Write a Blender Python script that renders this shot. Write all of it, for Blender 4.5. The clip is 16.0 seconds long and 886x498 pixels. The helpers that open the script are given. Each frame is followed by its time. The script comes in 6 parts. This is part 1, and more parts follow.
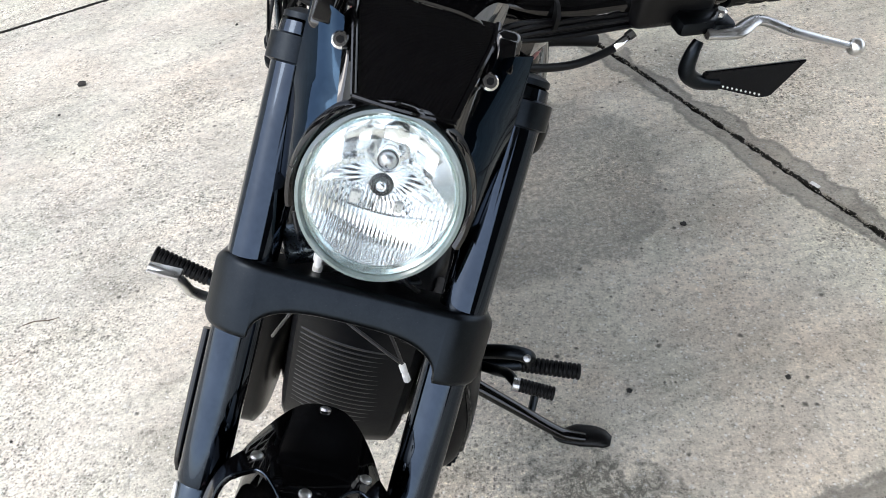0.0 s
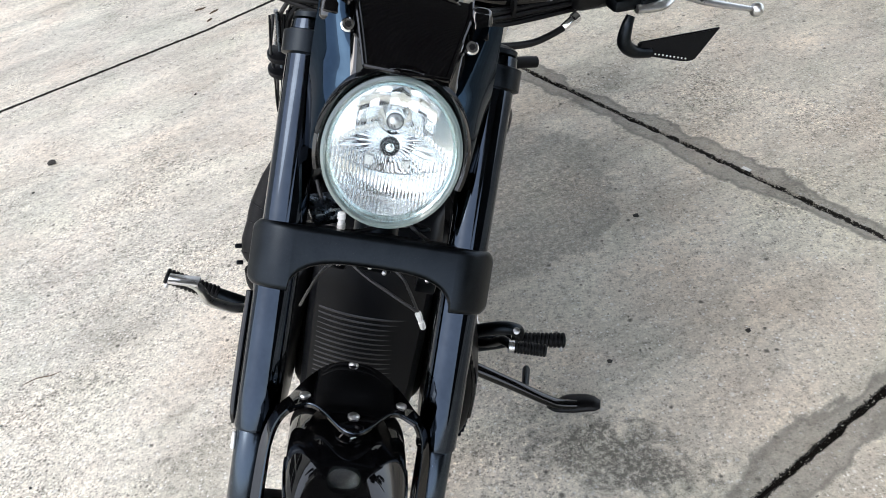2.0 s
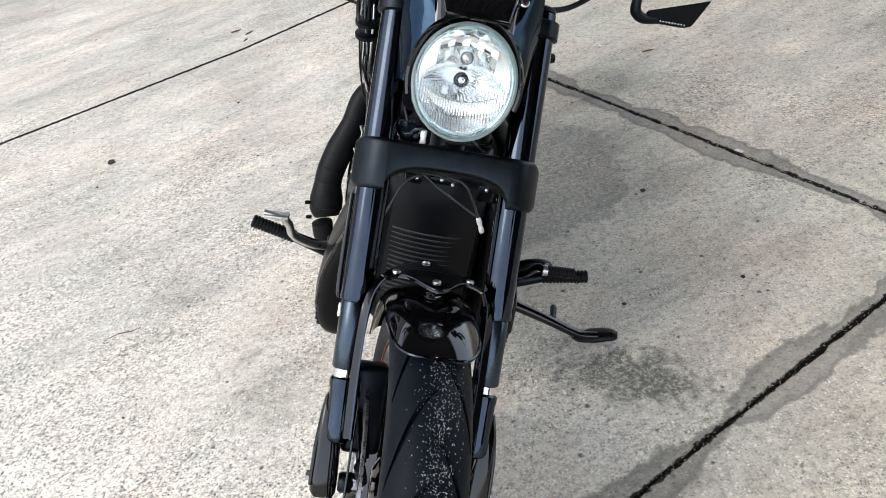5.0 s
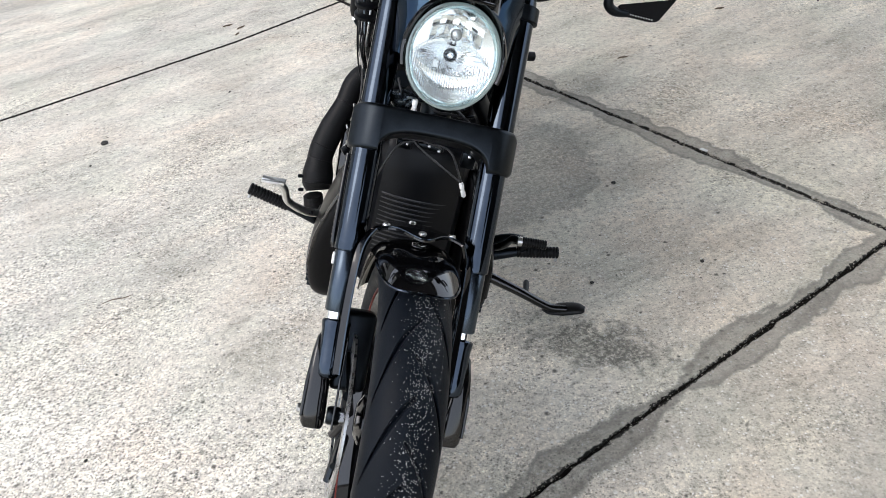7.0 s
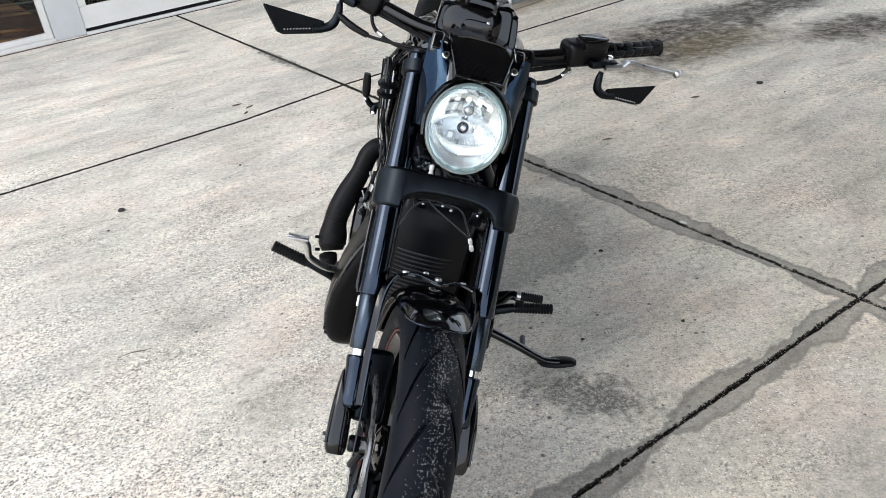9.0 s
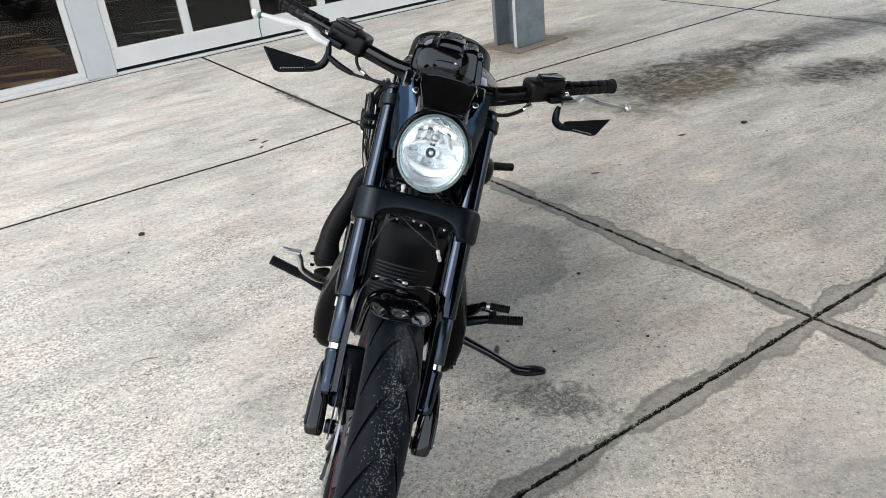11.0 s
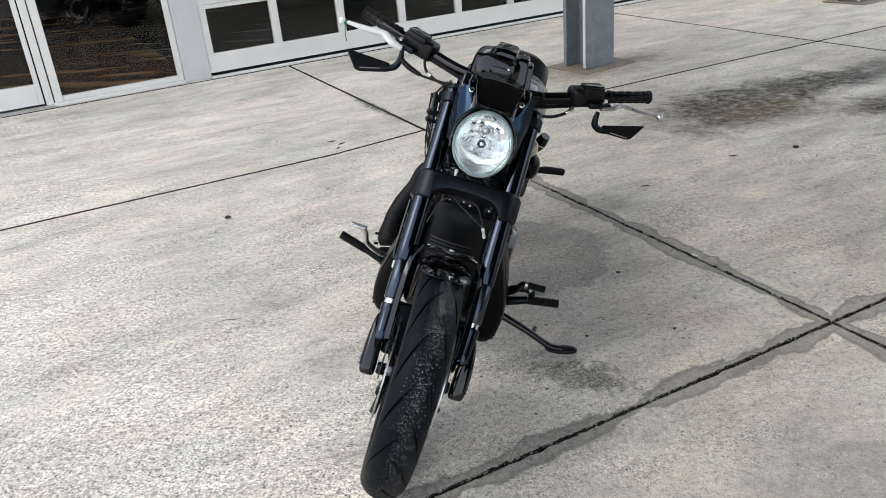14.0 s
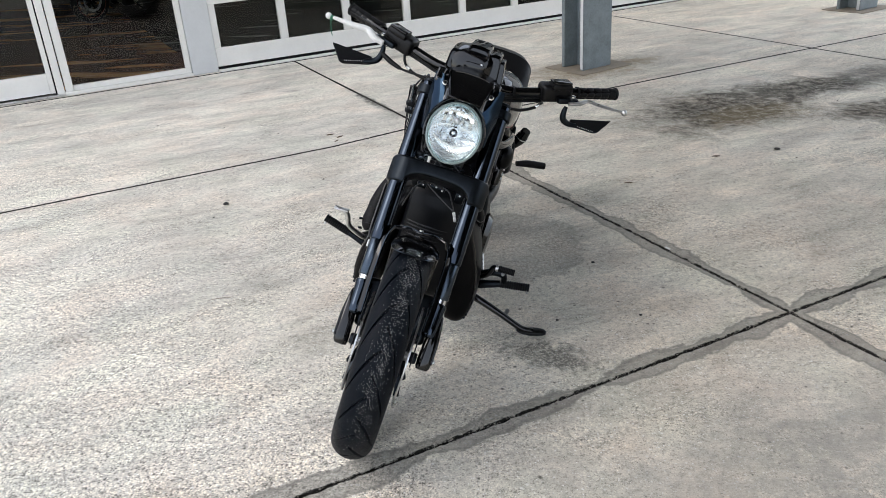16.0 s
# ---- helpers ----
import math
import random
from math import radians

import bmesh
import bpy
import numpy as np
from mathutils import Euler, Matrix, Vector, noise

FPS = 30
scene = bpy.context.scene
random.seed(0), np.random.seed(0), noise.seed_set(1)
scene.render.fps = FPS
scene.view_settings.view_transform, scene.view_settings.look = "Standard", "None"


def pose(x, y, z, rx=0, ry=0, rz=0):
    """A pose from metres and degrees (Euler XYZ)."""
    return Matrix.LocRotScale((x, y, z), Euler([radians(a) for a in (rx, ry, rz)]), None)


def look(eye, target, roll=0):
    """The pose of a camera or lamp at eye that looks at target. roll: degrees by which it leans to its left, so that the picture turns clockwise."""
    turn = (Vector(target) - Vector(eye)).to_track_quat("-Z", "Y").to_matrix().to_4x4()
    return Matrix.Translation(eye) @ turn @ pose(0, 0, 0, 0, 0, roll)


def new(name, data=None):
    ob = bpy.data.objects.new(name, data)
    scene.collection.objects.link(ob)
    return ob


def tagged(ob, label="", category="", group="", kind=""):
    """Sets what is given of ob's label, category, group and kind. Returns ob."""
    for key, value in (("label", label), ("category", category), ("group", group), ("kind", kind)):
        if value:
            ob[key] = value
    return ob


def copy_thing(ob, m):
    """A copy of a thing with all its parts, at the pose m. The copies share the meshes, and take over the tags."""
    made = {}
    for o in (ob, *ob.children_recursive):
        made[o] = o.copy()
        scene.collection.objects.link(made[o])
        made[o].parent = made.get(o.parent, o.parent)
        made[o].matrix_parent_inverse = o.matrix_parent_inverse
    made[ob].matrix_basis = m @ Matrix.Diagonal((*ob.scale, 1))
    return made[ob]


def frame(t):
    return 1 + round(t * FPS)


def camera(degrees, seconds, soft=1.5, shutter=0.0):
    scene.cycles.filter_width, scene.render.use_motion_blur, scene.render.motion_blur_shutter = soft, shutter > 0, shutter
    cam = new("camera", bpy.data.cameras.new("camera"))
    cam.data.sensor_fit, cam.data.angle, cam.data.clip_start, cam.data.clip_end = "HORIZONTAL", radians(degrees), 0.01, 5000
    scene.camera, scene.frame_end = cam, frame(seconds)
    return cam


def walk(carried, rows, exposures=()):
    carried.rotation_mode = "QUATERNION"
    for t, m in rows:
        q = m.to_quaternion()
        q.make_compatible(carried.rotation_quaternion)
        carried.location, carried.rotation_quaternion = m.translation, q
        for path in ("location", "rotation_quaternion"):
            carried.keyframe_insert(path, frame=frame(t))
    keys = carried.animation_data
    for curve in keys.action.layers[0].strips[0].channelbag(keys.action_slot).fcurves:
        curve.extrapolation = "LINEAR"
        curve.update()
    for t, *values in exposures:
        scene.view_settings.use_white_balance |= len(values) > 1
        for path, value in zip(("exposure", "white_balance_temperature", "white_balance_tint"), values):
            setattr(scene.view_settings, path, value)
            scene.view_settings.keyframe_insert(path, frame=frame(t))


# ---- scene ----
cam = camera(59.0, 16.0, 0.4)
PATH = [
    (0, (0.099, 0.058, 1.356), (-0.159, 1.577, -0.100), -8.9),
    (0.5, (0.061, 0.013, 1.357), (-0.134, 1.565, -0.074), -10.7),
    (1, (0.047, -0.033, 1.361), (-0.090, 1.554, -0.038), -11.5),
    (1.5, (0.041, -0.082, 1.361), (-0.077, 1.540, 0.001), -11.6),
    (2, (0.037, -0.151, 1.357), (-0.076, 1.494, 0.023), -11.8),
    (2.5, (0.025, -0.243, 1.368), (-0.083, 1.423, 0.061), -11.8),
    (3, (0.012, -0.303, 1.373), (-0.096, 1.372, 0.077), -11.9),
    (3.5, (-0.022, -0.355, 1.379), (-0.125, 1.336, 0.104), -11.9),
    (4, (-0.069, -0.404, 1.381), (-0.163, 1.300, 0.123), -12.1),
    (4.2, (-0.067, -0.423, 1.383), (-0.183, 1.277, 0.122), -12.2),
    (6.3, (-0.100, -0.596, 1.400), (-0.127, 1.130, 0.169), -10.2),
    (6.5, (-0.101, -0.611, 1.397), (-0.124, 1.114, 0.164), -9.8),
    (7, (-0.102, -0.664, 1.398), (-0.127, 1.061, 0.165), -8.5),
    (7.5, (-0.103, -0.705, 1.399), (-0.128, 1.023, 0.172), -7.5),
    (8, (-0.110, -0.738, 1.425), (-0.130, 1.024, 0.245), -6.9),
    (8.5, (-0.137, -0.790, 1.449), (-0.130, 1.022, 0.349), -6.6),
    (9, (-0.166, -0.858, 1.456), (-0.119, 0.982, 0.403), -6.5),
    (9.2, (-0.175, -0.891, 1.451), (-0.116, 0.958, 0.418), -6.3),
    (11.3, (-0.035, -1.134, 1.497), (-0.071, 0.766, 0.557), -6.6),
    (11.5, (-0.025, -1.153, 1.497), (-0.098, 0.750, 0.566), -6.5),
    (12, (-0.008, -1.200, 1.505), (-0.156, 0.709, 0.594), -6.2),
    (12.5, (-0.002, -1.249, 1.512), (-0.180, 0.666, 0.618), -5.7),
    (13, (-0.004, -1.315, 1.511), (-0.190, 0.602, 0.625), -5.5),
    (13.5, (-0.006, -1.386, 1.518), (-0.187, 0.531, 0.634), -5.3),
    (14, (0.001, -1.444, 1.520), (-0.174, 0.475, 0.635), -5.1),
    (14.5, (0.015, -1.489, 1.529), (-0.154, 0.429, 0.642), -4.9),
    (15, (0.042, -1.524, 1.523), (-0.127, 0.394, 0.638), -4.7),
    (15.5, (0.089, -1.569, 1.525), (-0.088, 0.351, 0.643), -4.3),
    (16, (0.121, -1.609, 1.529), (-0.076, 0.308, 0.647), -4.0),
]
walk(cam, [(t, look(eye, target, roll)) for t, eye, target, roll in PATH], [(0.0, 1.26), (1.5, 1.18), (4.0, 1.12), (8.0, 1.08), (9.0, 1.04), (11.5, 0.90), (12.5, 0.81), (16.0, 0.78)])

# ---- light ----
world = bpy.data.worlds.new("sky")
scene.world = world
world.use_nodes = True
SUN_ELEV, SUN_ROT = 51.0, 240.6
nt = world.node_tree
sky = nt.nodes.new("ShaderNodeTexSky")
sky.sky_type = "NISHITA"
sky.sun_disc = False
sky.sun_elevation = radians(SUN_ELEV)
sky.sun_rotation = radians(SUN_ROT)
sky.air_density, sky.dust_density, sky.ozone_density = 1.0, 2.0, 1.0
nt.nodes["Background"].inputs["Strength"].default_value = 0.197
veil = nt.nodes.new("ShaderNodeMix")
veil.data_type = "RGBA"
veil.inputs[0].default_value = 0.6
veil.inputs[7].default_value = (5.95, 6.2, 6.75, 1)
nt.links.new(sky.outputs["Color"], veil.inputs[6])
nt.links.new(veil.outputs[2], nt.nodes["Background"].inputs["Color"])
sun_data = bpy.data.lights.new("sun", "SUN")
sun_data.energy, sun_data.angle, sun_data.color = 0.42, radians(28), (1.0, 0.965, 0.92)
sun = new("sun", sun_data)
# light comes from the camera's left and a little from its front
sun.matrix_world = look((-3.2, -1.8, 4.6), (0, 0, 0))


# ---- material helpers ----
def mat(name, color, rough=0.5, metal=0.0, spec=0.5, coat=0.0):
    m = bpy.data.materials.new(name)
    m.use_nodes = True
    b = m.node_tree.nodes["Principled BSDF"]
    b.inputs["Base Color"].default_value = (*color, 1)
    b.inputs["Roughness"].default_value = rough
    b.inputs["Metallic"].default_value = metal
    b.inputs["Specular IOR Level"].default_value = spec
    b.inputs["Coat Weight"].default_value = coat
    b.inputs["Coat Roughness"].default_value = 0.04
    return m, m.node_tree, b


def node(tree, kind, **values):
    n = tree.nodes.new(kind)
    for key, value in values.items():
        n.inputs[key].default_value = value
    return n


def noise_tex(tree, scale, detail=4.0, rough=0.55, vec=None, distortion=0.0):
    n = node(tree, "ShaderNodeTexNoise", Scale=scale, Detail=detail, Roughness=rough, Distortion=distortion)
    if vec is not None:
        tree.links.new(vec, n.inputs["Vector"])
    return n.outputs["Fac"]


def ramp(tree, fac, stops):
    r = tree.nodes.new("ShaderNodeValToRGB")
    e = r.color_ramp.elements
    while len(e) < len(stops):
        e.new(0.5)
    for slot, (pos, col) in zip(e, stops):
        slot.position = pos
        slot.color = (*col, 1) if len(col) == 3 else col
    tree.links.new(fac, r.inputs["Fac"])
    return r.outputs["Color"]


def math_node(tree, op, a, b=None, clamp=False):
    n = tree.nodes.new("ShaderNodeMath")
    n.operation, n.use_clamp = op, clamp
    for slot, v in zip(n.inputs, (a, b)):
        if v is None:
            continue
        if isinstance(v, (int, float)):
            slot.default_value = v
        else:
            tree.links.new(v, slot)
    return n.outputs[0]


def mix(tree, fac, a, b, blend="MIX"):
    n = tree.nodes.new("ShaderNodeMix")
    n.data_type, n.blend_type = "RGBA", blend
    for slot, v in ((n.inputs[0], fac), (n.inputs[6], a), (n.inputs[7], b)):
        if isinstance(v, (int, float)):
            slot.default_value = v
        elif isinstance(v, tuple):
            slot.default_value = (*v, 1)
        else:
            tree.links.new(v, slot)
    return n.outputs[2]


def bump(tree, bsdf, height, strength=0.3, distance=0.002):
    n = node(tree, "ShaderNodeBump", Strength=strength, Distance=distance)
    tree.links.new(height, n.inputs["Height"])
    tree.links.new(n.outputs["Normal"], bsdf.inputs["Normal"])


def coords(tree, which="Object"):
    return tree.nodes.new("ShaderNodeTexCoord").outputs[which]


def worn(name, color, rough, metal=0.0, coat=0.0, scale=30.0, spread=0.12, relief=0.0, dust=0.0, spec=0.5, tones=0.2):
    """A surface with uneven gloss, a fine grain and a little dust."""
    m, t, b = mat(name, color, rough, metal, spec, coat)
    c = coords(t)
    n1 = noise_tex(t, scale, 5, 0.6, c)
    n2 = noise_tex(t, scale * 9, 3, 0.6, c)
    both = math_node(t, "ADD", math_node(t, "MULTIPLY", n1, 0.65), math_node(t, "MULTIPLY", n2, 0.35))
    lo, hi = max(0.02, rough - spread), min(1.0, rough + spread)
    r = t.nodes.new("ShaderNodeMapRange")
    r.inputs["From Min"].default_value, r.inputs["From Max"].default_value = 0.3, 0.7
    r.inputs["To Min"].default_value, r.inputs["To Max"].default_value = lo, hi
    t.links.new(both, r.inputs["Value"])
    t.links.new(r.outputs[0], b.inputs["Roughness"])
    tone = ramp(t, both, [(0.3, tuple(x * (1 - tones) for x in color)), (0.7, tuple(min(1, x * (1 + tones)) for x in color))])
    if dust:
        specks = ramp(t, noise_tex(t, 420, 2, 0.5, c), [(0.66, (0, 0, 0)), (0.74, (dust, dust, dust))])
        tone = mix(t, specks, tone, (0.32, 0.3, 0.27))
    t.links.new(tone, b.inputs["Base Color"])
    if relief:
        bump(t, b, n2, relief, 0.0015)
    return m


# ---- ground frame: a runs along the shop front, b towards it ----
GRID = radians(31.0)
A_DIR, B_DIR = Vector((math.cos(GRID), math.sin(GRID), 0)), Vector((-math.sin(GRID), math.cos(GRID), 0))
JOINT_A, JOINT_B, STEP_A, STEP_B = 1.525, 0.318, 3.97, 3.26
SKEW, SKEW_MOST = 0.12, 0.085


def laid(a, b, z=0.0):
    """A place on the slabs: west of the long joint the far cross joint was laid a little askew."""
    s = min(max(0.0, SKEW * (JOINT_A - a)), SKEW_MOST)
    b -= s * min(max((b - JOINT_B) / STEP_B, 0.0), 1.0)
    p = A_DIR * a + B_DIR * b
    return (p.x, p.y, z)


def on_slabs(a, b):
    p = A_DIR * a + B_DIR * b
    return (p.x, p.y, 0)


def specks(t, vec, scale, share, size, soft=0.35):
    """Separate grains: a share of the cells holds one, of the given size in cells."""
    v = t.nodes.new("ShaderNodeTexVoronoi")
    v.voronoi_dimensions = "2D"
    v.inputs["Scale"].default_value = scale
    t.links.new(vec, v.inputs["Vector"])
    sep = t.nodes.new("ShaderNodeSeparateColor")
    t.links.new(v.outputs["Color"], sep.inputs[0])
    r = t.nodes.new("ShaderNodeMapRange")
    t.links.new(v.outputs["Distance"], r.inputs["Value"])
    t.links.new(math_node(t, "MULTIPLY", sep.outputs[1], size), r.inputs["From Min"])
    t.links.new(math_node(t, "MULTIPLY", sep.outputs[1], size * soft), r.inputs["From Max"])
    pick = math_node(t, "LESS_THAN", sep.outputs[0], share)
    return math_node(t, "MULTIPLY", r.outputs[0], pick, True)


def concrete(name, joints=True):
    m, t, b = mat(name, (0.45, 0.44, 0.41), 0.85, spec=0.12)
    geo = t.nodes.new("ShaderNodeNewGeometry")
    pos = geo.outputs["Position"]
    # the trowel ran along the shop front
    turn = t.nodes.new("ShaderNodeMapping")
    turn.inputs["Rotation"].default_value = (0, 0, -GRID)
    t.links.new(pos, turn.inputs["Vector"])
    brush = t.nodes.new("ShaderNodeMapping")
    brush.inputs["Scale"].default_value = (0.5, 1.0, 1.0)
    t.links.new(turn.outputs[0], brush.inputs["Vector"])
    streak = brush.outputs[0]
    # grains are a little ragged
    warp = t.nodes.new("ShaderNodeTexNoise")
    warp.inputs["Scale"].default_value = 150
    t.links.new(pos, warp.inputs["Vector"])
    add = t.nodes.new("ShaderNodeVectorMath")
    add.operation = "MULTIPLY_ADD"
    t.links.new(warp.outputs["Color"], add.inputs[0])
    add.inputs[1].default_value = (0.006, 0.006, 0)
    t.links.new(pos, add.inputs[2])
    ragged = add.outputs[0]
    warp2 = t.nodes.new("ShaderNodeTexNoise")
    warp2.inputs["Scale"].default_value, warp2.inputs["Detail"].default_value = 30, 5
    t.links.new(pos, warp2.inputs["Vector"])
    add2 = t.nodes.new("ShaderNodeVectorMath")
    add2.operation = "MULTIPLY_ADD"
    t.links.new(warp2.outputs["Color"], add2.inputs[0])
    add2.inputs[1].default_value = (0.09, 0.09, 0)
    t.links.new(streak, add2.inputs[2])
    ragged_wide = add2.outputs[0]
    big = noise_tex(t, 0.7, 5, 0.6, pos, 0.6)
    hue = noise_tex(t, 2.6, 4, 0.6, pos, 0.5)
    mid = noise_tex(t, 5.0, 9, 0.74, streak, 0.3)
    blot = noise_tex(t, 11.0, 5, 0.65, streak, 1.2)
    fine = noise_tex(t, 66, 5, 0.75, pos, 0.3)
    grit = noise_tex(t, 150, 3, 0.7, pos)
    # broad sweeps of the trowel
    sweep_map = t.nodes.new("ShaderNodeMapping")
    sweep_map.inputs["Scale"].default_value = (0.38, 1.25, 1.0)
    sweep_map.inputs["Rotation"].default_value = (0, 0, radians(4))
    t.links.new(turn.outputs[0], sweep_map.inputs["Vector"])
    swirl = noise_tex(t, 3.4, 6, 0.62, sweep_map.outputs[0], 1.3)
    wear = noise_tex(t, 1.6, 5, 0.65, pos, 0.5)
    tone = ramp(t, big, [(0.3, (0.52, 0.489, 0.428)), (0.5, (0.59, 0.558, 0.492)), (0.72, (0.65, 0.618, 0.549))])
    tone = mix(t, 1.0, tone, ramp(t, hue, [(0.34, (0.97, 1.0, 0.985)), (0.5, (1, 1, 1)), (0.68, (1.035, 0.99, 0.97))]), "MULTIPLY")
    tone = mix(t, 1.0, tone, ramp(t, mid, [(0.32, (0.74, 0.74, 0.73)), (0.46, (0.96, 0.96, 0.96)), (0.64, (1.14, 1.135, 1.13))]), "MULTIPLY")
    tone = mix(t, 1.0, tone, ramp(t, swirl, [(0.34, (0.83, 0.828, 0.82)), (0.50, (1.0, 1.0, 1.0)), (0.66, (1.08, 1.08, 1.075))]), "MULTIPLY")
    # the front, away from the traffic, is rougher
    side = t.nodes.new("ShaderNodeMapRange")
    side.inputs["From Min"].default_value, side.inputs["From Max"].default_value = 0.6, -0.7
    side.inputs["To Min"].default_value, side.inputs["To Max"].default_value = -0.17, 0.13
    across = t.nodes.new("ShaderNodeSeparateXYZ")
    t.links.new(pos, across.inputs[0])
    t.links.new(math_node(t, "ADD", math_node(t, "MULTIPLY", across.outputs[0], 0.6), math_node(t, "MULTIPLY", across.outputs[1], 0.5)), side.inputs["Value"])
    rough_on = ramp(t, math_node(t, "SUBTRACT", math_node(t, "ADD", wear, side.outputs[0]), math_node(t, "MULTIPLY", math_node(t, "SUBTRACT", swirl, 0.5), 0.45)), [(0.34, (0.14, 0.14, 0.14)), (0.56, (1, 1, 1))])
    fleck = noise_tex(t, 40, 5, 0.8, pos, 0.1)
    tone = mix(t, math_node(t, "ADD", math_node(t, "MULTIPLY", rough_on, 0.2), 0.8), tone, mix(t, 1.0, tone, ramp(t, fleck, [(0.36, (0.58, 0.58, 0.575)), (0.46, (0.985, 0.985, 0.985)), (0.62, (1.18, 1.18, 1.175))]), "MULTIPLY"))
    grain = ramp(t, fine, [(0.34, (0.34, 0.34, 0.33)), (0.45, (0.93, 0.93, 0.93)), (0.62, (1.42, 1.42, 1.41))])
    tone = mix(t, rough_on, tone, mix(t, 1.0, tone, grain, "MULTIPLY"))
    sand = ramp(t, grit, [(0.32, (0.18, 0.18, 0.17)), (0.44, (0.94, 0.94, 0.94)), (0.55, (1.03, 1.03, 1.03)), (0.65, (1.65, 1.65, 1.64))])
    tone = mix(t, rough_on, mix(t, 0.30, tone, mix(t, 1.0, tone, sand, "MULTIPLY")), mix(t, 1.0, tone, sand, "MULTIPLY"))
    brown = t.nodes.new("ShaderNodeMapRange")
    brown.inputs["From Min"].default_value, brown.inputs["From Max"].default_value = -0.5, 0.7
    t.links.new(math_node(t, "ADD", across.outputs[0], math_node(t, "MULTIPLY", math_node(t, "SUBTRACT", hue, 0.5), 1.6)), brown.inputs["Value"])
    tone = mix(t, brown.outputs[0], tone, mix(t, 1.0, tone, (1.03, 1.0, 0.955), "MULTIPLY"))
    # pale worn patches with soft but definite borders
    patch = noise_tex(t, 1.15, 6, 0.58, sweep_map.outputs[0], 0.9)
    tone = mix(t, 1.0, tone, ramp(t, patch, [(0.40, (0.95, 0.95, 0.952)), (0.47, (1.0, 0.997, 0.992)), (0.52, (1.06, 1.05, 1.034)), (0.62, (1.11, 1.097, 1.078))]), "MULTIPLY")
    # darker blots and brown marks
    tone = mix(t, ramp(t, blot, [(0.62, (0, 0, 0)), (0.76, (0.30, 0.30, 0.30))]), tone, (0.24, 0.215, 0.18))
    # single grains, holes and chips
    tone = mix(t, math_node(t, "MULTIPLY", specks(t, ragged, 150, 0.21, 0.60), math_node(t, "ADD", math_node(t, "MULTIPLY", rough_on, 0.55), 0.40)), tone, (0.10, 0.092, 0.08))
    tone = mix(t, math_node(t, "MULTIPLY", specks(t, ragged, 135, 0.13, 0.55), 0.8), tone, (0.84, 0.83, 0.79))
    tone = mix(t, math_node(t, "MULTIPLY", specks(t, ragged, 78, 0.25, 0.45), math_node(t, "ADD", math_node(t, "MULTIPLY", rough_on, 0.65), 0.28)), tone, (0.10, 0.093, 0.083))
    tone = mix(t, math_node(t, "MULTIPLY", specks(t, ragged, 66, 0.09, 0.46), 0.6), tone, (0.80, 0.79, 0.75))
    tone = mix(t, math_node(t, "MULTIPLY", specks(t, ragged, 46, 0.022, 0.42), 0.85), tone, (0.085, 0.078, 0.068))
    tone = mix(t, math_node(t, "MULTIPLY", specks(t, ragged_wide, 5.0, 0.05, 0.24, 0.1), 0.45), tone, (0.20, 0.175, 0.145))
    sep = t.nodes.new("ShaderNodeSeparateXYZ")
    t.links.new(turn.outputs[0], sep.inputs[0])
    a, bb = sep.outputs[0], sep.outputs[1]
    # follow the skewed joint
    s = math_node(t, "MINIMUM", math_node(t, "MAXIMUM", math_node(t, "MULTIPLY", math_node(t, "SUBTRACT", JOINT_A, a), SKEW), 0.0), SKEW_MOST)
    m1 = math_node(t, "ADD", math_node(t, "DIVIDE", math_node(t, "SUBTRACT", bb, JOINT_B), math_node(t, "SUBTRACT", 1.0, math_node(t, "DIVIDE", s, STEP_B))), JOINT_B)
    bb = math_node(t, "MAXIMUM", math_node(t, "MINIMUM", m1, math_node(t, "ADD", bb, s)), bb)

    def gap(v, at, step):
        k = math_node(t, "DIVIDE", math_node(t, "SUBTRACT", v, at), step)
        near = math_node(t, "ROUND", k)
        return math_node(t, "MULTIPLY", math_node(t, "ABSOLUTE", math_node(t, "SUBTRACT", k, near)), step)

    def fall(value, lo, hi, top):
        r = t.nodes.new("ShaderNodeMapRange")
        r.interpolation_type = "SMOOTHSTEP"
        t.links.new(value, r.inputs["Value"])
        r.inputs["From Min"].default_value, r.inputs["From Max"].default_value = lo, hi
        r.inputs["To Min"].default_value, r.inputs["To Max"].default_value = 0.0, top
        return r.outputs[0]

    if joints:
        dist = math_node(t, "MINIMUM", gap(a, JOINT_A, STEP_A), gap(bb, JOINT_B, STEP_B))
        # damp dirt creeping out of the joints, in uneven tongues with a tide line; more round the joints in front
        front = fall(bb, 3.2, 2.6, 1.0)
        wide = math_node(t, "ADD", math_node(t, "MULTIPLY", noise_tex(t, 2.8, 6, 0.6, pos, 0.4), 0.24), -0.065)
        over = math_node(t, "SUBTRACT", dist, wide)
        inside = fall(over, 0.009, -0.009, 0.58)
        tide = math_node(t, "MULTIPLY", fall(over, 0.004, -0.003, 0.24), fall(over, -0.022, -0.004, 1.0))
        h = math_node(t, "MULTIPLY", math_node(t, "ADD", inside, tide), front, True)
        tone = mix(t, h, tone, (0.185, 0.176, 0.155))
        # black dirt on the crumbled edges
        edge = math_node(t, "SUBTRACT", dist, math_node(t, "SUBTRACT", math_node(t, "MULTIPLY", noise_tex(t, 34, 6, 0.85, pos), 0.040), 0.0135))
        # the far joints are more clogged
        edge = math_node(t, "SUBTRACT", edge, fall(bb, 2.6, 3.3, 0.005))
        tone = mix(t, fall(edge, 0.003, 0.0, 0.97), tone, (0.010, 0.009, 0.008))

